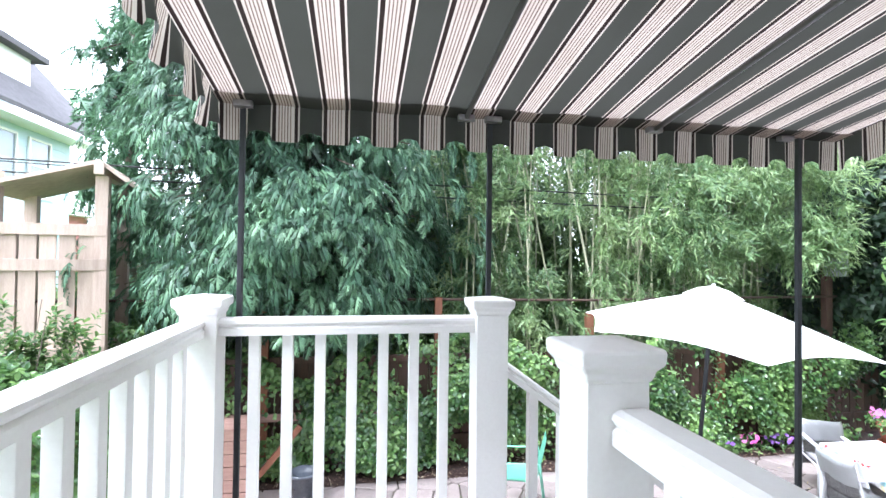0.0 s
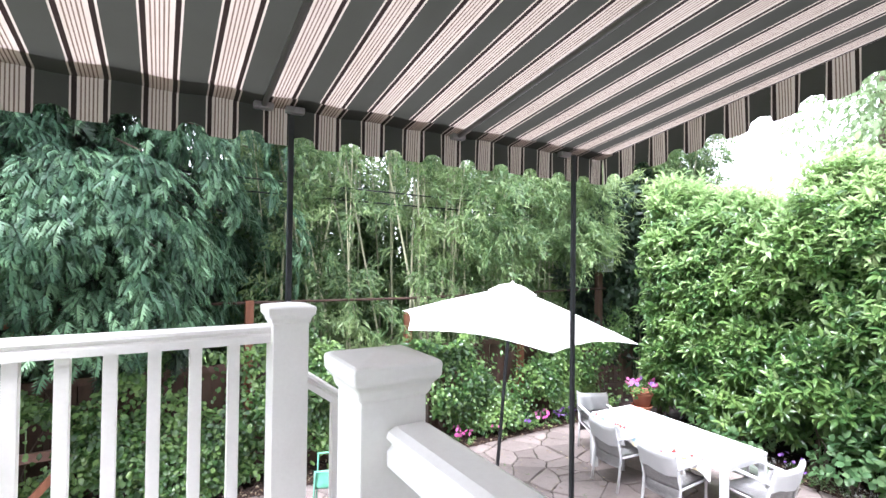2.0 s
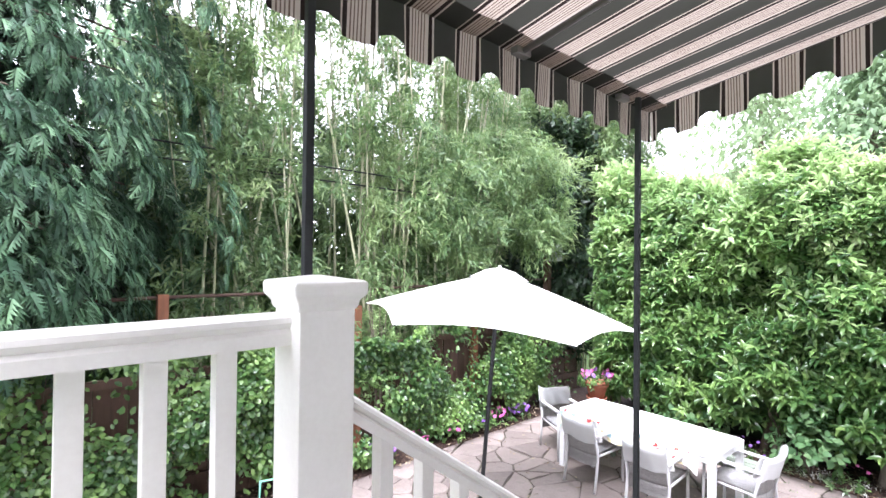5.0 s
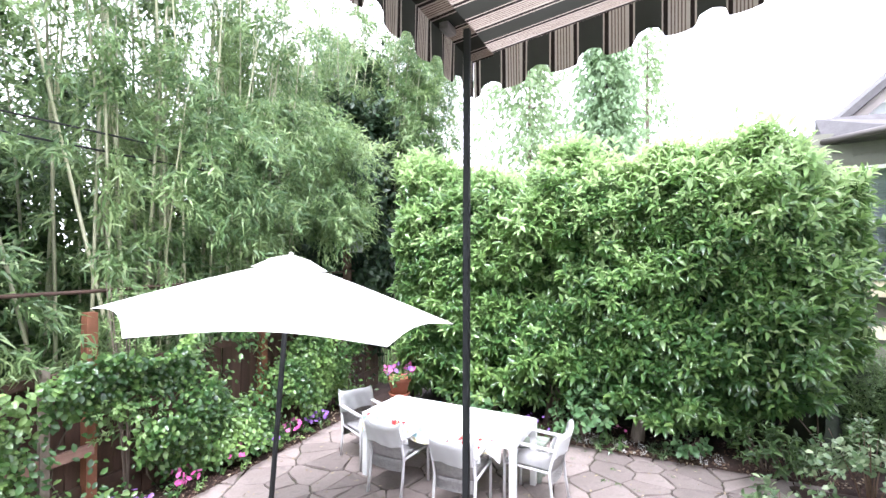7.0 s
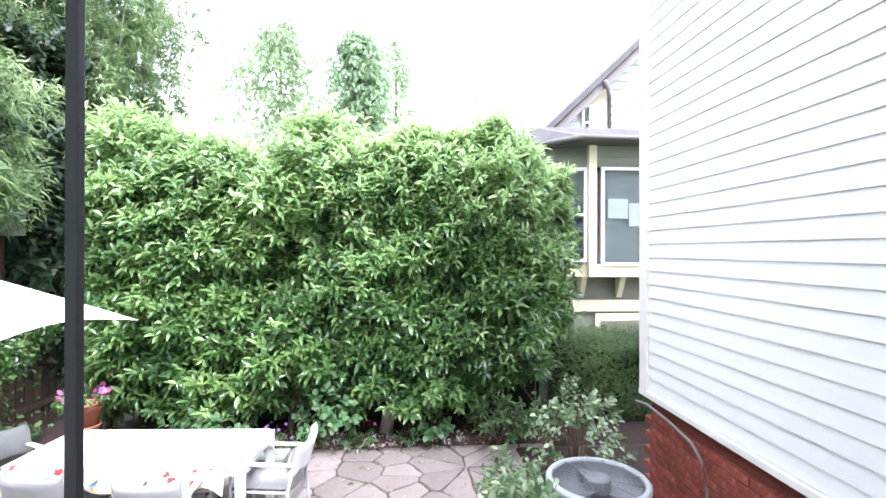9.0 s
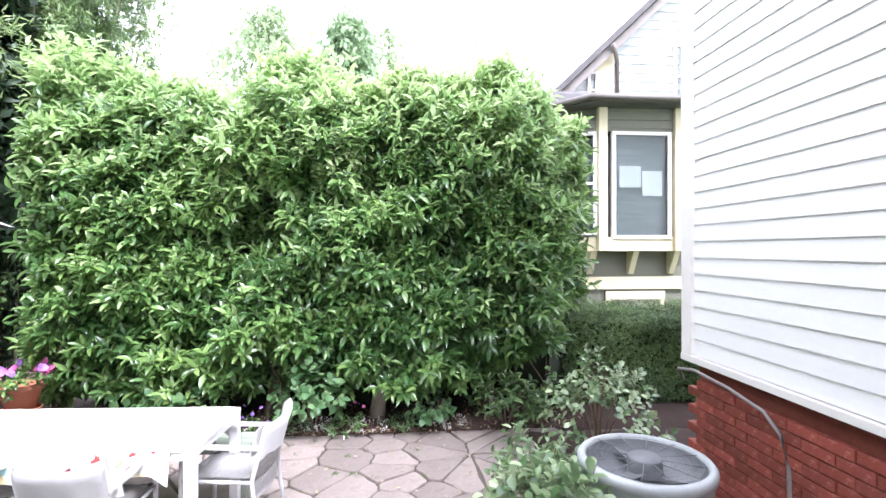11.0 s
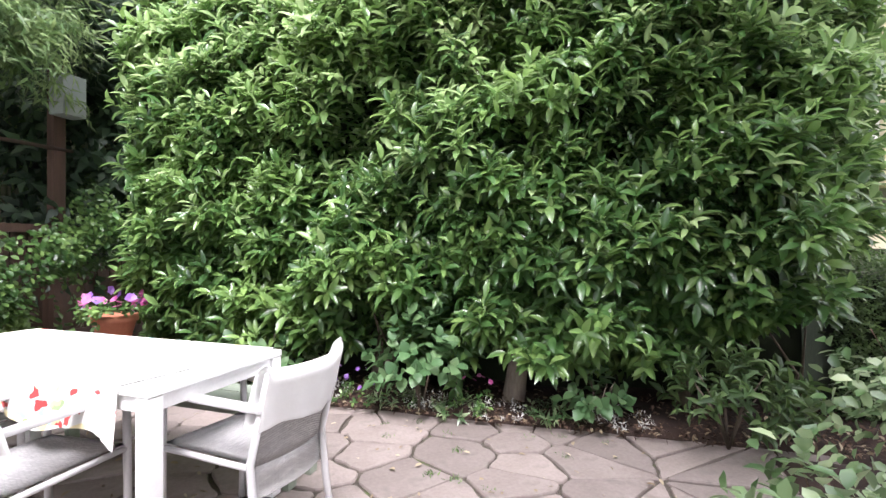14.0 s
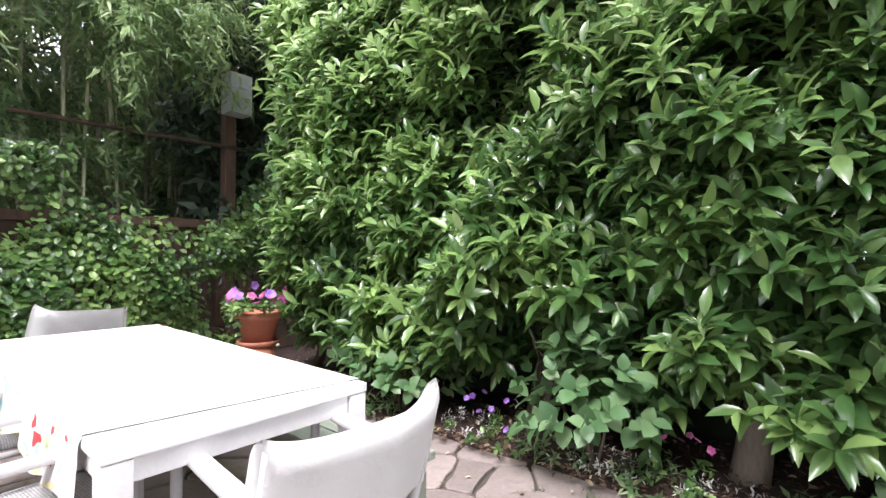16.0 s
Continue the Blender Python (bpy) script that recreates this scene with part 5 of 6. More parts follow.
def far_tree(loc, h, w, count, material, label, seed, conic):
    t = plant("far_tree", loc, label, "tree")
    r = np.random.default_rng(seed)
    part("trunk", tube([(0, 0, -0.1), (0.1, 0, h * 0.5), (0, 0, h * 0.97)], [0.22, 0.15, 0.03], 8), BARK, t)
    P, A, N_ = [], [], []
    for i in range(count):
        z = h * r.uniform(0.3, 1.0)
        a = r.uniform(0, 6.28)
        R = w * (1.22 - z / h if conic else math.sqrt(max(0.05, 1 - ((z / h - 0.62) / 0.4) ** 2))) * r.uniform(0.3, 1)
        d = np.array((math.cos(a), math.sin(a), 0))
        m = 26
        tt = r.uniform(0.3, 1, m)
        q = d * R * tt[:, None] + np.stack([0 * tt, 0 * tt, z - (0.2 if conic else 1.5) * tt ** 2], 1) + r.normal(0, 0.28, (m, 3))
        P.append(q), A.append(d * 0.4 + r.normal(0, 0.4, (m, 3)) + np.array((0, 0, -0.6))), N_.append(r.normal(0, 0.6, (m, 3)) + np.array((-0.6, 0, 0.6)))
        part("limb", tube([(0, 0, z), tuple(d * R * 0.9 + np.array((0, 0, z - 0.2)))], [0.04, 0.01], 4), BARK, t) if i % 5 == 0 else None
    P, A, N_ = (np.concatenate(v) for v in (P, A, N_))
    l = r.uniform(0.25, 0.5, len(P))
    scatter("crown", SLIM, P, A, N_, l, l * 0.45, material, t, kind="stuff")


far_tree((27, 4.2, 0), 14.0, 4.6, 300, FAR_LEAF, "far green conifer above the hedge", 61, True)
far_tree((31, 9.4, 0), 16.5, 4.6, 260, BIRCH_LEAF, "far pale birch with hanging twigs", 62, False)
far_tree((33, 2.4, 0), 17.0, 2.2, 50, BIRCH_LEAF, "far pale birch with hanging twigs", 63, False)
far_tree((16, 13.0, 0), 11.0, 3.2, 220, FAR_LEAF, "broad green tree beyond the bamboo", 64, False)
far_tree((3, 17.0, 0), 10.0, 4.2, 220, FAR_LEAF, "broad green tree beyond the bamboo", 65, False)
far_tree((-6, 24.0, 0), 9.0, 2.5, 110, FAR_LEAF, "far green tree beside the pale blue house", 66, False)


# ---- neighbouring houses ----
def sash(name, parent, m, w, h, mullion=True):
    """A framed window with glass over a painted-in siding reflection, facing its own -y."""
    win = new(name)
    win.parent = parent
    win.matrix_basis = m
    fw = 0.06
    for sx in (-1, 1):
        part("frame_side", box((sx * (w / 2 - fw / 2), 0, h / 2), (fw, 0.06, h), 0.004), WHITE_PAINT, win)
    for z in ((fw / 2), h - fw / 2) + ((h * 0.5,) if mullion else ()):
        part("frame_bar", box((0, 0, z), (w - 2 * fw, 0.055, fw * (0.7 if z == h * 0.5 else 1)), 0.004), WHITE_PAINT, win)
    part("pane", box((0, 0.012, h / 2), (w - 2 * fw, 0.006, h - 2 * fw)), WINDOW_GLASS, win)
    part("blind", box((0, 0.09, h / 2), (w - 0.02, 0.01, h)), PANE_REFLECTION, win)
    return win


east = thing("neighbour_house", (0, 0, 0), "olive-grey clapboard house with a cream-trimmed bay window", "house")
slab("wall", 10.36, -9.0, 0, 16, 0.2, 4.6, OLIVE, east)
clap_wall(east, 10.34, 0.2, 0.1, 4.5, 9.2, OLIVE, -90, 0.16)
bay = [(10.34, -1.20), (9.97, -1.86), (9.97, -3.22), (10.34, -3.92)]
bm = bmesh.new()
lo = [bm.verts.new((x + (0.05 if i in (1, 2) else 0.02), y, 1.96)) for i, (x, y) in enumerate(bay)]
hi = [bm.verts.new((v.co.x, v.co.y, 2.2)) for v in lo]
for k in range(3):
    bm.faces.new((lo[k], lo[k + 1], hi[k + 1], hi[k]))
bm.faces.new(lo[::-1]), bm.faces.new(hi)
part("bay_base", bm, CREAM_TRIM, east)
bm = bmesh.new()
lo = [bm.verts.new((x + 0.05, y, 4.02)) for x, y in bay]
hi = [bm.verts.new((v.co.x, v.co.y, 4.48)) for v in lo]
for k in range(3):
    bm.faces.new((lo[k], lo[k + 1], hi[k + 1], hi[k]))
bm.faces.new(lo[::-1]), bm.faces.new(hi)
part("bay_head", bm, OLIVE, east)
for z in (4.14, 4.28, 4.40):
    for (xa, ya), (xb, yb) in zip(bay, bay[1:]):
        part("bay_board", rail_profile((xa + 0.045, ya, z), (xb + 0.045, yb, z), [(-0.015, -0.06), (0.015, -0.06), (0.006, 0.06), (-0.006, 0.06)]), OLIVE, east)
for x, y in bay[1:3]:
    part("bay_post", box((x + 0.03, y, 3.22), (0.13, 0.15, 2.52), 0.01), CREAM_TRIM, east)
part("bay_post", box((bay[3][0] + 0.0, bay[3][1] + 0.03, 3.22), (0.10, 0.12, 2.52), 0.01), CREAM_TRIM, east)
sash("window", east, pose(10.02, -2.575, 2.17, 0, 0, -90), 1.06, 1.85, False)
sash("window", east, pose(10.19, -3.57, 2.24, 0, 0, -62), 0.60, 1.78)
sash("window", east, pose(10.19, -1.53, 2.24, 0, 0, -119), 0.60, 1.78)
for y, z, w, h in ((-2.385, 3.245, 0.385, 0.37), (-2.78, 3.13, 0.36, 0.43)):
    part("paper_sheet", box((10.046, y, z), (0.004, w, h)), PAPER, east, "white paper sheet taped to the glass")
slab("bay_floor_room", 10.30, -3.8, 2.21, 10.355, -1.3, 4.0, PANE_REFLECTION, east)
for y in (-1.75, -2.5, -3.25):
    bm = bmesh.new()
    a = [bm.verts.new(p) for p in ((10.05, y - 0.05, 1.955), (10.33, y - 0.05, 1.955), (10.33, y - 0.05, 1.55), (10.26, y - 0.05, 1.55))]
    b = [bm.verts.new((v.co.x, v.co.y + 0.1, v.co.z)) for v in a]
    bm.faces.new(a), bm.faces.new(b[::-1])
    for k in range(4):
        bm.faces.new((a[k], b[k], b[(k + 1) % 4], a[(k + 1) % 4]))
    bmesh.ops.recalc_face_normals(bm, faces=bm.faces)
    part("bracket", bm, CREAM_TRIM, east)
slab("belt_board", 10.285, -9, 1.28, 10.315, 0.2, 1.5, CREAM_TRIM, east)
for y, w in ((-2.6, 1.1),):
    slab("basement_window_frame", 10.285, y - w / 2, 0.7, 10.312, y + w / 2, 1.24, CREAM_TRIM, east)
    slab("basement_window_pane", 10.272, y - w / 2 + 0.1, 0.78, 10.282, y + w / 2 - 0.1, 1.1, WINDOW_GLASS, east)
bm = bmesh.new()
ev = [bm.verts.new(p) for p in ((10.4, -0.9, 4.50), (9.62, -1.55, 4.50), (9.62, -3.5, 4.50), (10.4, -4.2, 4.50), (10.9, -4.2, 4.98), (10.9, -0.9, 4.98))]
lw = [bm.verts.new((v.co.x, v.co.y, v.co.z - (0.09 if i < 4 else 0.5))) for i, v in enumerate(ev)]
bm.faces.new(ev), bm.faces.new(lw[::-1])
for k in range(6):
    bm.faces.new((ev[k], lw[k], lw[(k + 1) % 6], ev[(k + 1) % 6]))
bmesh.ops.recalc_face_normals(bm, faces=bm.faces)
part("bay_roof", bm, SHINGLE, east)
part("gutter", tube([(9.6, -4.6, 4.47), (9.6, -1.5, 4.47), (10.4, -0.85, 4.47)], 0.055, 8), surface("dark_brown_gutter", (0.07, 0.06, 0.055), (0.12, 0.105, 0.1), 0.5), east)
# upper storey set back under a steep gable
bm = bmesh.new()
prof = [(-1.65, 4.4), (-9.05, 4.4), (-9.05, 5.1), (-5.35, 8.6), (-1.65, 5.1)]
a = [bm.verts.new((11.9, y, z)) for y, z in prof]
b = [bm.verts.new((16.5, y, z)) for y, z in prof]
bm.faces.new(a), bm.faces.new(b[::-1])
for k in range(5):
    bm.faces.new((a[k], b[k], b[(k + 1) % 5], a[(k + 1) % 5]))
bmesh.ops.recalc_face_normals(bm, faces=bm.faces)
part("upper_wall", bm, GREY_SIDING, east)
for s, y0, z0 in ((1, -1.3, 4.86), (-1, -9.4, 4.86)):
    bm = bmesh.new()
    q = [bm.verts.new(p) for p in ((11.5, y0, z0), (16.9, y0, z0), (16.9, -5.35, 8.72), (11.5, -5.35, 8.72))]
    u = [bm.verts.new(v.co + Vector((0, 0, 0.16))) for v in q]
    bm.faces.new(q), bm.faces.new(u[::-1])
    for k in range(4):
        bm.faces.new((q[k], u[k], u[(k + 1) % 4], q[(k + 1) % 4]))
    bmesh.ops.recalc_face_normals(bm, faces=bm.faces)
    part("roof", bm, SHINGLE, east)
for y0 in (-1.3, -9.4):
    part("rake_board", rail_profile((11.6, y0, 4.84), (11.6, -5.35, 8.70), [(-0.3, -0.22), (0.0, -0.22), (0.0, 0.0), (-0.3, 0.0)] if y0 > -5 else [(0.0, -0.22), (0.3, -0.22), (0.3, 0.0), (0.0, 0.0)]), FASCIA, east)
part("downpipe", tube([(11.5, -2.75, 6.2), (11.6, -2.85, 6.05), (11.84, -3.0, 5.95), (11.84, -3.0, 4.9)], 0.045, 8), FASCIA, east)
sash("window", east, pose(11.86, -2.6, 4.95, 0, 0, -90), 0.5, 0.8)
sash("window", east, pose(11.86, -4.7, 5.0, 0, 0, -90), 0.9, 1.4)
for i in range(18):
    z = 5.0 + i * 0.19
    half = min(3.6, (8.55 - z) * 1.03)
    slab("upper_board", 11.875, -5.35 - half, z, 11.897, -5.35 + half, z + 0.02, GREY_SIDING, east)
part("corner_trim", box((11.865, -2.72, 5.5), (0.05, 0.4, 1.3), 0.005), CREAM_TRIM, east)
part("chimney", box((14.0, -5.6, 8.6), (0.6, 0.6, 1.8), 0.02), RED_BRICK, east)

west = thing("neighbour_house", (-8.9, 11.6, 0), "pale blue clapboard house with white trim and a grey roof", "house", rz=90)
slab("wall", -4, 0.03, 0, 5, 8, 6.2, PALE_BLUE, west)
clap_wall(west, 5, 0.03, 0.1, 6.1, 9, PALE_BLUE, 180, 0.2)
for x in (-2.5, -0.6, 2.1, 3.5):
    sash("window", west, pose(x, -0.03, 4.5, 0, 0, 0), 0.95, 1.5)
    slab("trim", x - 0.62, -0.025, 4.35, x + 0.62, -0.005, 4.47, WHITE_PAINT, west)
slab("eave", -4.5, -0.6, 6.2, 5.6, 0.1, 6.38, WHITE_PAINT, west)
bm = bmesh.new()
q = [bm.verts.new(p) for p in ((-4.6, -0.65, 6.39), (5.7, -0.65, 6.39), (5.7, 2.2, 9.6), (-4.6, 2.2, 9.6))]
u = [bm.verts.new(v.co + Vector((0, 0, 0.12))) for v in q]
bm.faces.new(q[::-1]), bm.faces.new(u)
for k in range(4):
    bm.faces.new((q[k], q[(k + 1) % 4], u[(k + 1) % 4], u[k]))
part("roof", bm, SHINGLE, west)
slab("dormer", 1.2, 0.2, 6.9, 3.4, 2.2, 8.2, WHITE_PAINT, west)
slab("dormer_roof", 0.9, -0.1, 8.2, 3.7, 2.3, 8.36, SHINGLE, west)
slab("wing", 5.05, 1.5, 0, 9.0, 7, 4.2, surface("faded_red_boards", (0.36, 0.13, 0.11), (0.48, 0.20, 0.17), 0.7, 2, 40, vary=0.1), west)
slab("wing_roof", 4.95, 1.1, 4.2, 9.4, 7.3, 4.4, WHITE_PAINT, west)

# ---- play fort on the lawn ----
fort = thing("playhouse", (-3.55, 6.55, 0), "raised wooden playhouse with plank walls and a small gabled roof", "playhouse", rz=12)
FW, FD = 1.0, 1.0
for sx in (-1, 1):
    for sy in (-1, 1):
        part("post", box((sx * FW / 2, sy * FD / 2, 1.85), (0.13, 0.13, 3.8), 0.006), TAN_WOOD, fort)
bm = box((0, 0, 0), (0.155, 0.022, 1.30), 0.003)
plank = bpy.data.meshes.new("plank")
bm.to_mesh(plank)
bm.free()
plank.materials.append(TAN_WOOD)
for k in range(5):
    for side in range(2):
        b = new("plank", plank)
        b.parent = fort
        b.matrix_basis = pose(-0.36 + k * 0.18, -FD / 2 - 0.03, 2.42) if side == 0 else pose(-FW / 2 - 0.03, -0.36 + k * 0.18, 2.42, 0, 0, 90)
for z in (1.72, 2.72, 3.12):
    part("cross_rail", box((0, -FD / 2 - 0.056, z), (FW + 0.12, 0.03, 0.13), 0.004), TAN_WOOD, fort)
    part("cross_rail", box((-FW / 2 - 0.056, 0, z), (0.03, FD + 0.05, 0.13), 0.004), TAN_WOOD, fort)
slab("floor_boards", -0.5, -0.5, 1.68, 0.5, 0.5, 1.74, TAN_WOOD, fort)
for ex, ez in ((-0.62, 3.52), (0.86, 3.60)):
    bm = bmesh.new()
    q = [bm.verts.new(p) for p in ((ex, -0.68, ez), (ex, 0.68, ez), (0.5, 0.68, 3.88), (0.5, -0.68, 3.88))]
    u = [bm.verts.new(v.co + Vector((0, 0, 0.045))) for v in q]
    bm.faces.new(q), bm.faces.new(u[::-1])
    for k in range(4):
        bm.faces.new((q[k], u[k], u[(k + 1) % 4], q[(k + 1) % 4]))
    bmesh.ops.recalc_face_normals(bm, faces=bm.faces)
    part("roof", bm, TAN_WOOD, fort)
part("ridge_beam", box((0.5, 0, 3.82), (0.10, 1.40, 0.14), 0.005), TAN_WOOD, fort)

# ---- air conditioner ----
ac = thing("air_conditioner", (4.72, 0.17, 0), "pale grey air conditioner with a round fan grille on top", "air conditioner")
AR, AH = 0.36, 0.80
part("body", lathe([(AR - 0.03, 0.0), (AR - 0.01, 0.02), (AR - 0.01, AH - 0.06), (AR + 0.01, AH - 0.05), (AR + 0.012, AH - 0.015), (AR, AH), (AR - 0.030, AH + 0.004), (AR - 0.036, AH - 0.03)], 40), AC_GREY, ac)
part("well", lathe([(AR - 0.037, AH - 0.02), (AR - 0.06, AH - 0.12), (0.001, AH - 0.13)], 32), AC_DARK, ac)
part("fan_motor", lathe([(0.001, AH + 0.012), (0.085, AH + 0.01), (0.095, AH - 0.002), (0.095, AH - 0.09)], 24), AC_DARK, ac)
for r in (0.13, 0.165, 0.20, 0.235, 0.27, 0.30):
    part("grille_ring", tube([(r * math.cos(k * math.pi / 20), r * math.sin(k * math.pi / 20), AH - 0.002) for k in range(41)], 0.0013, 5), AC_DARK, ac)
for k in range(12):
    a = k * math.pi / 6
    part("grille_spoke", tube([(0.09 * math.cos(a), 0.09 * math.sin(a), AH), (0.315 * math.cos(a), 0.315 * math.sin(a), AH)], 0.003, 5), AC_DARK, ac)
for k in range(3):
    part("fan_blade", box((0, 0, 0), (0.22, 0.11, 0.006), 0.002), AC_DARK, ac).matrix_basis = pose(0.18 * math.cos(k * 2.094), 0.18 * math.sin(k * 2.094), AH - 0.07, 14, 0, math.degrees(k * 2.094))

# ---- flower pot on its pedestal ----
pot = thing("flower_pot", (7.12, 5.28, 0), "terracotta pot of pink petunias on an upturned pot", "plant pot")
part("pedestal", lathe([(0.001, 0.0), (0.17, 0.0), (0.165, 0.06), (0.13, 0.40), (0.001, 0.40)]), TERRACOTTA, pot)
part("saucer", lathe([(0.001, 0.402), (0.15, 0.402), (0.17, 0.44), (0.155, 0.44), (0.14, 0.415)]), TERRACOTTA, pot)
part("pot", lathe([(0.001, 0.417), (0.115, 0.417), (0.165, 0.62), (0.185, 0.62), (0.19, 0.68), (0.165, 0.68), (0.155, 0.64), (0.001, 0.64)]), TERRACOTTA, pot)
r = np.random.default_rng(71)
n = 60
d = unit(r.normal(0, 1, (n, 3)) * np.array((1, 1, 0.5)))
b = np.array((0, 0, 0.70)) + d * np.array((0.2, 0.2, 0.1))
p, a, n_ = sprigs(r, b, d + np.array((0, 0, 0.4)), 6, np.full(n, 0.07))
l = r.uniform(0.04, 0.07, len(p))
scatter("leaves", BROAD, p, a, n_, l, l * 0.5, IVY_LEAF, pot, kind="stuff")


def blossoms(parent, centres, radius, material, seed, name="blossom"):
    """Five-petalled flowers facing up and out."""
    r = np.random.default_rng(seed)
    c = np.repeat(centres, 5, axis=0)
    n = len(c)
    ang = np.tile(np.arange(5) * 2 * math.pi / 5, len(centres)) + np.repeat(r.uniform(0, 1, len(centres)), 5)
    fz = np.repeat(unit(r.normal(0, 0.45, (len(centres), 3)) + np.array((-0.45, -0.25, 0.7))), 5, axis=0)
    ax = unit(np.cross(fz, np.array((0.3, 0.9, 0.1))))
    ay = np.cross(fz, ax)
    al = np.cos(ang)[:, None] * ax + np.sin(ang)[:, None] * ay + fz * 0.25
    l = np.full(n, radius) * r.uniform(0.85, 1.15, n)
    scatter(name, BROAD, c, al, fz, l, l * 0.95, material, parent, kind="stuff")


c = np.array((0, 0, 0.80)) + unit(r.normal(0, 1, (26, 3)) * np.array((1, 1, 0.35))) * np.array((0.24, 0.24, 0.10))
blossoms(pot, c[:16], 0.045, PINK, 72, "pink_blossoms")
blossoms(pot, c[16:], 0.045, PURPLE, 73, "violet_blossoms")

for i, (x, y, mt, lab) in enumerate(((0.55, 6.25, PURPLE, "violet"), (3.55, 6.2, PURPLE, "violet"), (4.15, 6.22, PINK, "pink"), (4.75, 6.2, PINK, "pink"), (5.3, 6.22, PURPLE, "violet"), (5.75, 6.2, PINK, "pink"), (6.2, 6.15, PURPLE, "violet"), (7.4, 3.3, PURPLE, "violet"), (7.38, 2.1, PINK, "pink"), (7.35, 3.0, PURPLE, "violet"))):
    t = plant("flowering_plant", (x, y, 0.03), "low clump of %s flowers in the mulch bed" % lab, "flowers", "bedding flowers")
    r = np.random.default_rng(80 + i)
    big = y > 6
    n = 26 if big else 14
    d = unit(r.normal(0, 1, (n, 3)) * np.array((1, 1, 0.5)))
    d[:, 2] = np.abs(d[:, 2])
    p, a, n_ = sprigs(r, d * np.array((0.16, 0.12, 0.09)) + np.array((0, 0, 0.03)), d + np.array((0, 0, 0.4)), 5, np.full(n, 0.05))
    l = r.uniform(0.03, 0.055, len(p))
    scatter("leaves", BROAD, p, a, n_, l, l * 0.5, IVY_LEAF, t, kind="stuff")
    m = 18 if big else 5
    c = unit(r.normal(0, 1, (m, 3))) * np.array((0.2, 0.15, 0.06)) + np.array((0, 0, 0.20))
    blossoms(t, c, 0.034 if big else 0.022, mt, 90 + i)

# ---- bits by the deck: pot, green chair, crate ----
dark_pot = thing("planter_pot", (-0.6, 5.8, 0), "dark glazed planter pot standing on the flagstones", "plant pot")
part("pot", lathe([(0.001, 0.0), (0.12, 0.0), (0.16, 0.30), (0.175, 0.31), (0.175, 0.34), (0.15, 0.34), (0.14, 0.28), (0.001, 0.27)]), DARK_GLAZE, dark_pot)
g = thing("garden_chair", (1.82, 5.2, 0), "mint-green metal garden chair on the patio", "chair", rz=70)
part("backrest", sheet(10, 8, lambda u, v: ((u - 0.5) * 0.42 * (1 - 0.35 * v ** 3), -0.2 - 0.1 * v, 0.46 + 0.42 * v), thick=0.006), GREEN_PAINT, g)
part("seat", sheet(8, 8, lambda u, v: ((u - 0.5) * 0.44, -0.2 + v * 0.42, 0.43 - 0.02 * math.sin(u * 3.14) * math.sin(v * 3.14)), thick=0.006), GREEN_PAINT, g)
for sx in (-1, 1):
    part("arm_leg", tube([(sx * 0.24, 0.22, 0), (sx * 0.24, 0.2, 0.62), (sx * 0.24, -0.22, 0.64), (sx * 0.22, -0.3, 0.0)], 0.013), GREEN_PAINT, g)
crate = thing("wooden_planter", (-1.48, 6.0, 0), "stacked reddish wooden boards of a raised planter", "planter")
for k in range(6):
    part("board", box((0, 0, 0.09 + 0.145 * k), (0.55, 0.5, 0.135), 0.006), FADED_RED, crate)
part("brace", box((0.5, 0.0, 0.42), (0.07, 0.07, 0.95), 0.004, m=pose(0, 0, 0, 0, 40, 0)), CEDAR_WOOD, crate)

# ---- utility box and wires ----
ub = thing("utility_box", (7.57, 6.45, 2.64), "grey-white metal utility box on a dark post in the corner", "box")
part("case", box((0, 0, 0.20), (0.24, 0.2, 0.42), 0.012), AC_GREY, ub)
part("post", box((0, 0.16, -1.1), (0.12, 0.1, 3.3), 0.006), FENCE_WOOD, ub)
for i, (p0, p1, d) in enumerate((((-9, 6.75, 4.15), (12, 6.75, 3.78), 0.08), ((-9, 6.85, 4.02), (12, 6.8, 3.62), 0.1), ((-14, 10.5, 5.0), (2, 11.5, 4.6), 0.15))):
    w = thing("overhead_wire", (0, 0, 0), "black overhead wire across the back of the yard", "wire")
    a, b = Vector(p0), Vector(p1)
    part("wire", tube([a.lerp(b, k / 16) - Vector((0, 0, d * math.sin(math.pi * k / 16))) for k in range(17)], 0.011, 5), RUBBER, w)

# ---- lawn ----
lawn = plant("lawn_grass", (0, 0, 0), "bright green lawn beside the deck", "grass")
tagged(lawn, kind="stuff")
rng = np.random.default_rng(95)
n = 26000
pos = np.stack([rng.uniform(-6.5, -1.3, n), rng.uniform(2.0, 8.0, n), np.full(n, -0.07)], 1)
al = np.stack([rng.normal(0, 0.4, n), rng.normal(0, 0.4, n), np.ones(n)], 1)
scatter("blades", SLIM, pos, al, np.stack([rng.normal(0, 1, n), rng.normal(-1, 0.5, n), np.zeros(n)], 1), rng.uniform(0.05, 0.10, n), np.full(n, 0.012), LAWN_LEAF, lawn, kind="stuff")

# ---- flagstones ----
patio = thing("patio", (0, 0, 0), "irregular grey-pink flagstone patio with mossy joints", "patio")
tagged(patio, kind="structure")
slab("joint_bed", -1.3, -1.2, -0.09, 7.24, 6.05, -0.018, JOINT, patio)


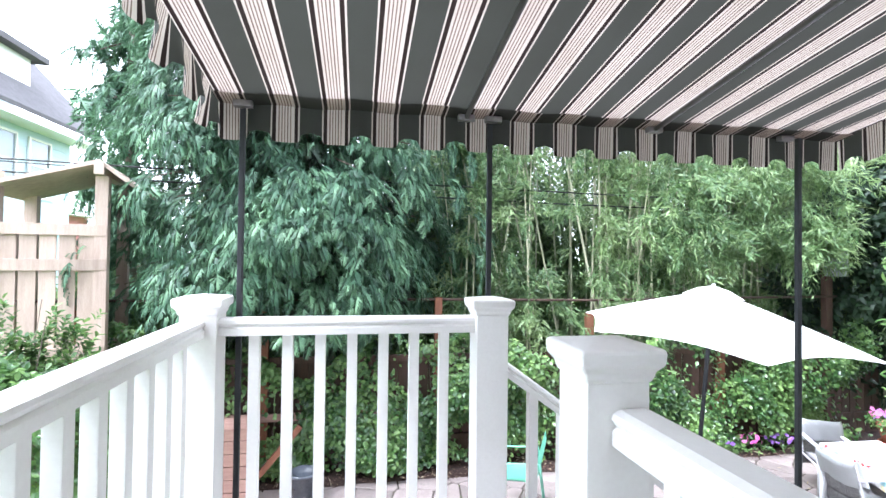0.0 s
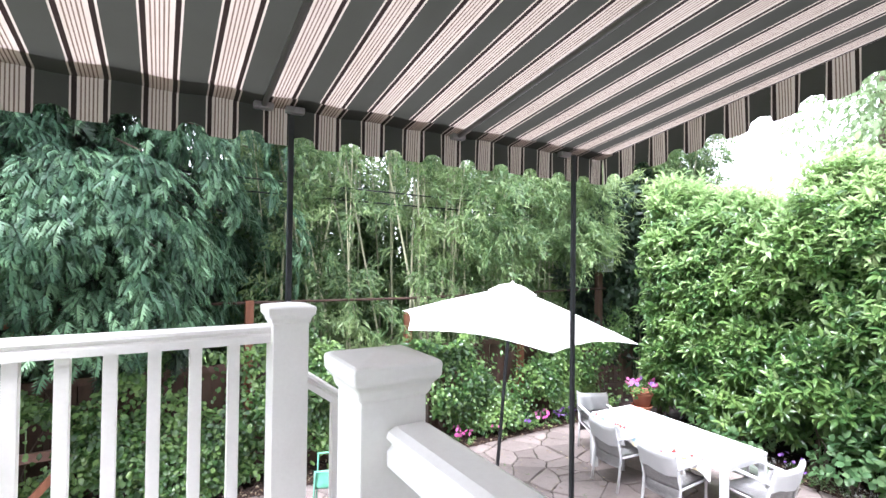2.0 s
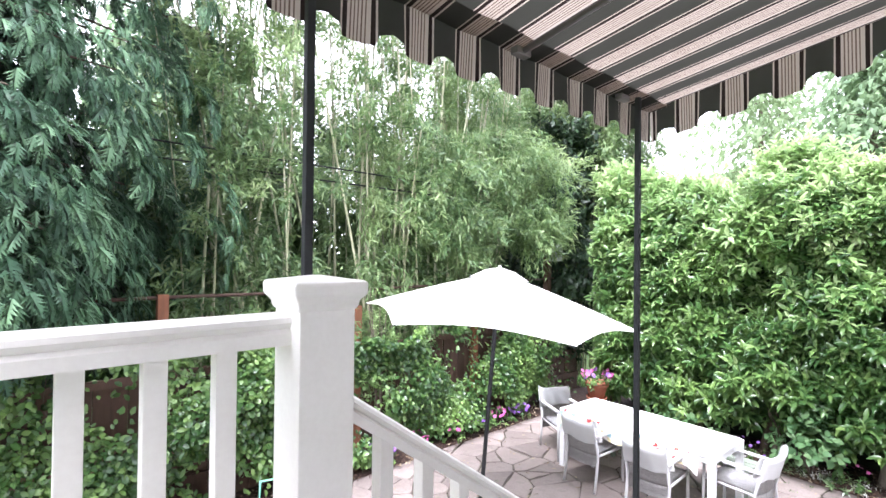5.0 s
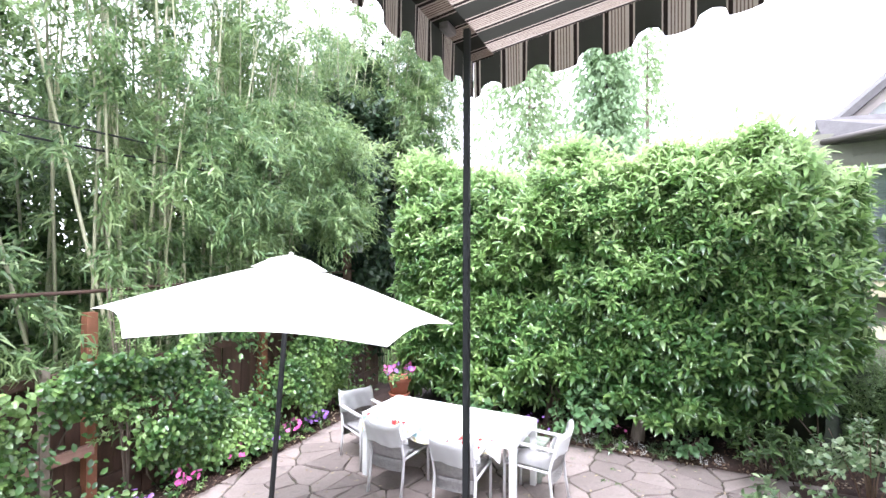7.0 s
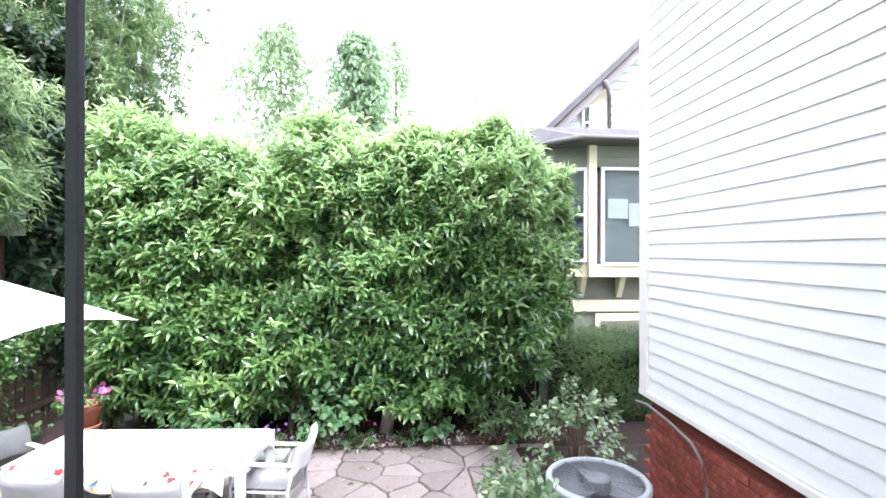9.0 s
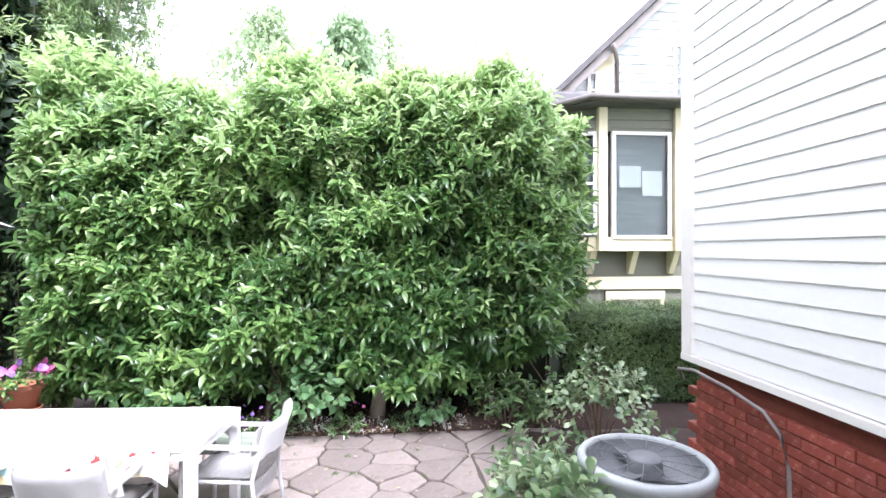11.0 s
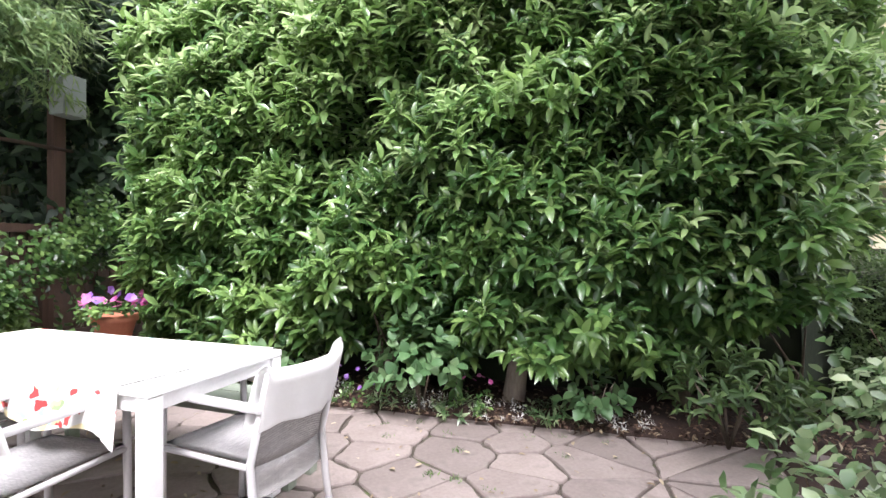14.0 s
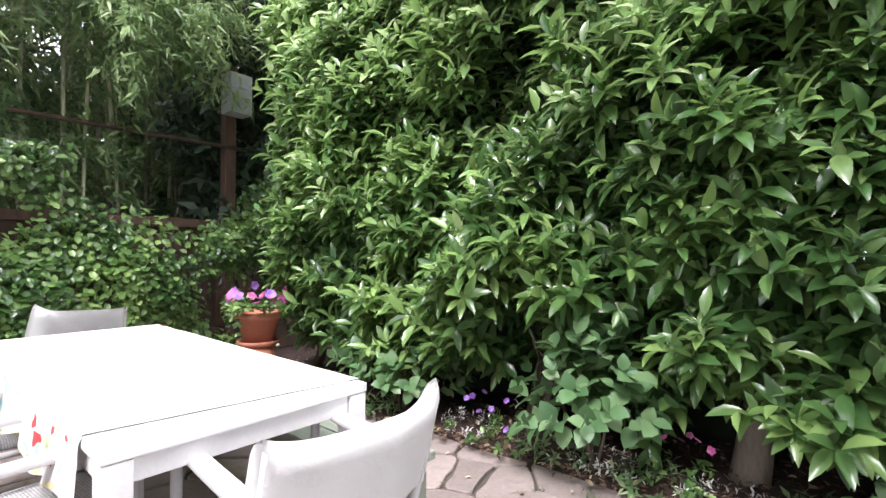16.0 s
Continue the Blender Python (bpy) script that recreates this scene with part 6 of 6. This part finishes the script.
def clip_poly(poly, mx, my, nx, ny):
    out = []
    for (ax, ay), (bx_, by_) in zip(poly, poly[1:] + poly[:1]):
        da, db = (ax - mx) * nx + (ay - my) * ny, (bx_ - mx) * nx + (by_ - my) * ny
        if da <= 0:
            out.append((ax, ay))
        if da * db < 0:
            t = da / (da - db)
            out.append((ax + t * (bx_ - ax), ay + t * (by_ - ay)))
    return out


rng = np.random.default_rng(7)
seeds = []
PX0, PX1, PY0, PY1 = -1.25, 7.22, 0.0, 6.0
gx, gy = 0.345, 0.33
for i in range(int((PX1 - PX0) / gx) + 1):
    for j in range(int((PY1 - PY0) / gy) + 1):
        x, y = PX0 + (i + 0.5 + rng.uniform(-0.5, 0.5)) * gx, PY0 + (j + 0.5 + 0.5 * (i % 2) + rng.uniform(-0.5, 0.5)) * gy
        if not (x > 4.1 and y < 0.30) and not (x < 0.7 and y < 2.2) and not (0.5 < x < 2.4 and 1.0 < y < 2.2) and rng.uniform(0, 1) > 0.21:
            seeds.append((x, y))
seeds.sort(key=lambda p: (p[0] - 6.2) ** 2 + (p[1] - 2.4) ** 2)
rest = bmesh.new()
for i, (sx, sy) in enumerate(seeds):
    poly = [(sx - 0.7, sy - 0.7), (sx + 0.7, sy - 0.7), (sx + 0.7, sy + 0.7), (sx - 0.7, sy + 0.7)]
    for k, (ox, oy) in enumerate(seeds):
        dx, dy = ox - sx, oy - sy
        dd = math.hypot(dx, dy)
        if k != i and dd < 1.5:
            g_ = 0.0055 + 0.005 * ((i * 7 + k * 3) % 5) / 4
            poly = clip_poly(poly, sx + dx / 2 - dx / dd * g_, sy + dy / 2 - dy / dd * g_, dx / dd, dy / dd)
    if len(poly) < 3:
        continue
    # cut the corners so that the stones look worn
    cut = []
    for a in range(len(poly)):
        p0, p, p1 = poly[a - 1], poly[a], poly[(a + 1) % len(poly)]
        for q in (p0, p1):
            d = math.hypot(q[0] - p[0], q[1] - p[1])
            f = min(0.3, 0.020 / max(d, 1e-6))
            cut.append((p[0] + (q[0] - p[0]) * f - sx, p[1] + (q[1] - p[1]) * f - sy))
    # waver the long edges
    wavy = []
    for a in range(len(cut)):
        p, q = cut[a], cut[(a + 1) % len(cut)]
        d = math.hypot(q[0] - p[0], q[1] - p[1])
        wavy.append(p)
        for f in ((0.33, 0.67) if d > 0.14 else ()):
            o = random.uniform(-0.015, 0.008)
            wavy.append((p[0] + (q[0] - p[0]) * f + (q[1] - p[1]) / d * o, p[1] + (q[1] - p[1]) * f - (q[0] - p[0]) / d * o))
    cut = wavy
    bm = bmesh.new()
    h = random.uniform(-0.006, 0.006)
    tx_, ty_ = random.uniform(-0.012, 0.012), random.uniform(-0.012, 0.012)
    topv = [bm.verts.new((x * 0.975, y * 0.975, h + x * tx_ + y * ty_)) for x, y in cut]
    midv = [bm.verts.new((x, y, h - 0.008 + x * tx_ + y * ty_)) for x, y in cut]
    lowv = [bm.verts.new((x, y, -0.03)) for x, y in cut]
    bm.faces.new(topv)
    for a, b in ((topv, midv), (midv, lowv)):
        for k in range(len(cut)):
            bm.faces.new((a[k], b[k], b[(k + 1) % len(cut)], a[(k + 1) % len(cut)]))
    bmesh.ops.recalc_face_normals(bm, faces=bm.faces)
    if i < 295:
        st = part("stone", bm, STONE, patio)
        st.location = (sx, sy, 0)
    else:
        bmesh.ops.translate(bm, vec=(sx, sy, 0), verts=bm.verts)
        rest = joined(rest, bm)
tagged(part("far_stones", rest, STONE, patio), kind="stuff")

# ---- tufts in the joints and small plants at the bed's edge ----
rng = np.random.default_rng(99)
for i in range(26):
    x, y = (rng.uniform(6.3, 7.2), rng.uniform(0.6, 3.2)) if i < 14 else (rng.uniform(2.6, 7.0), rng.uniform(0.8, 5.8))
    t = plant("grass_tuft", (x, y, -0.015), "small green grass tuft in a paving joint", "grass", "tufts in the joints")
    m = 34
    pos = np.stack([rng.normal(0, 0.022, m), rng.normal(0, 0.022, m), np.zeros(m)], 1)
    al = np.stack([rng.normal(0, 0.7, m), rng.normal(0, 0.7, m), np.ones(m)], 1)
    scatter("tuft", SLIM, pos, al, rng.normal(0, 1, (m, 3)), rng.uniform(0.02, 0.045, m), np.full(m, 0.007), IVY_LEAF, t, kind="stuff")
for i, y in enumerate((3.35, 2.75, 2.45, 2.2, 1.9, 1.5, 1.05, 4.1, 4.6)):
    silver = i % 2 == 0
    t = plant("edging_plant", (7.34 + rng.uniform(-0.03, 0.1), y, 0.03), "low silvery edging plant in the mulch" if silver else "low narrow-leaved green plant in the mulch", "plant", "edging plants")
    m = 34
    d = unit(rng.normal(0, 1, (m, 3)) * np.array((1, 1, 0.6)))
    d[:, 2] = np.abs(d[:, 2])
    p, a, n_ = sprigs(rng, d * np.array((0.10, 0.16, 0.07)), d + np.array((0, 0, 0.6)), 5, np.full(m, 0.06))
    l = rng.uniform(0.03, 0.06, len(p)) * (0.7 if silver else 1.4)
    scatter("leaves", SLIM, p, a, n_, l, l * 0.3, WHITE_PETAL if silver else ROSE_LEAF, t, kind="stuff")
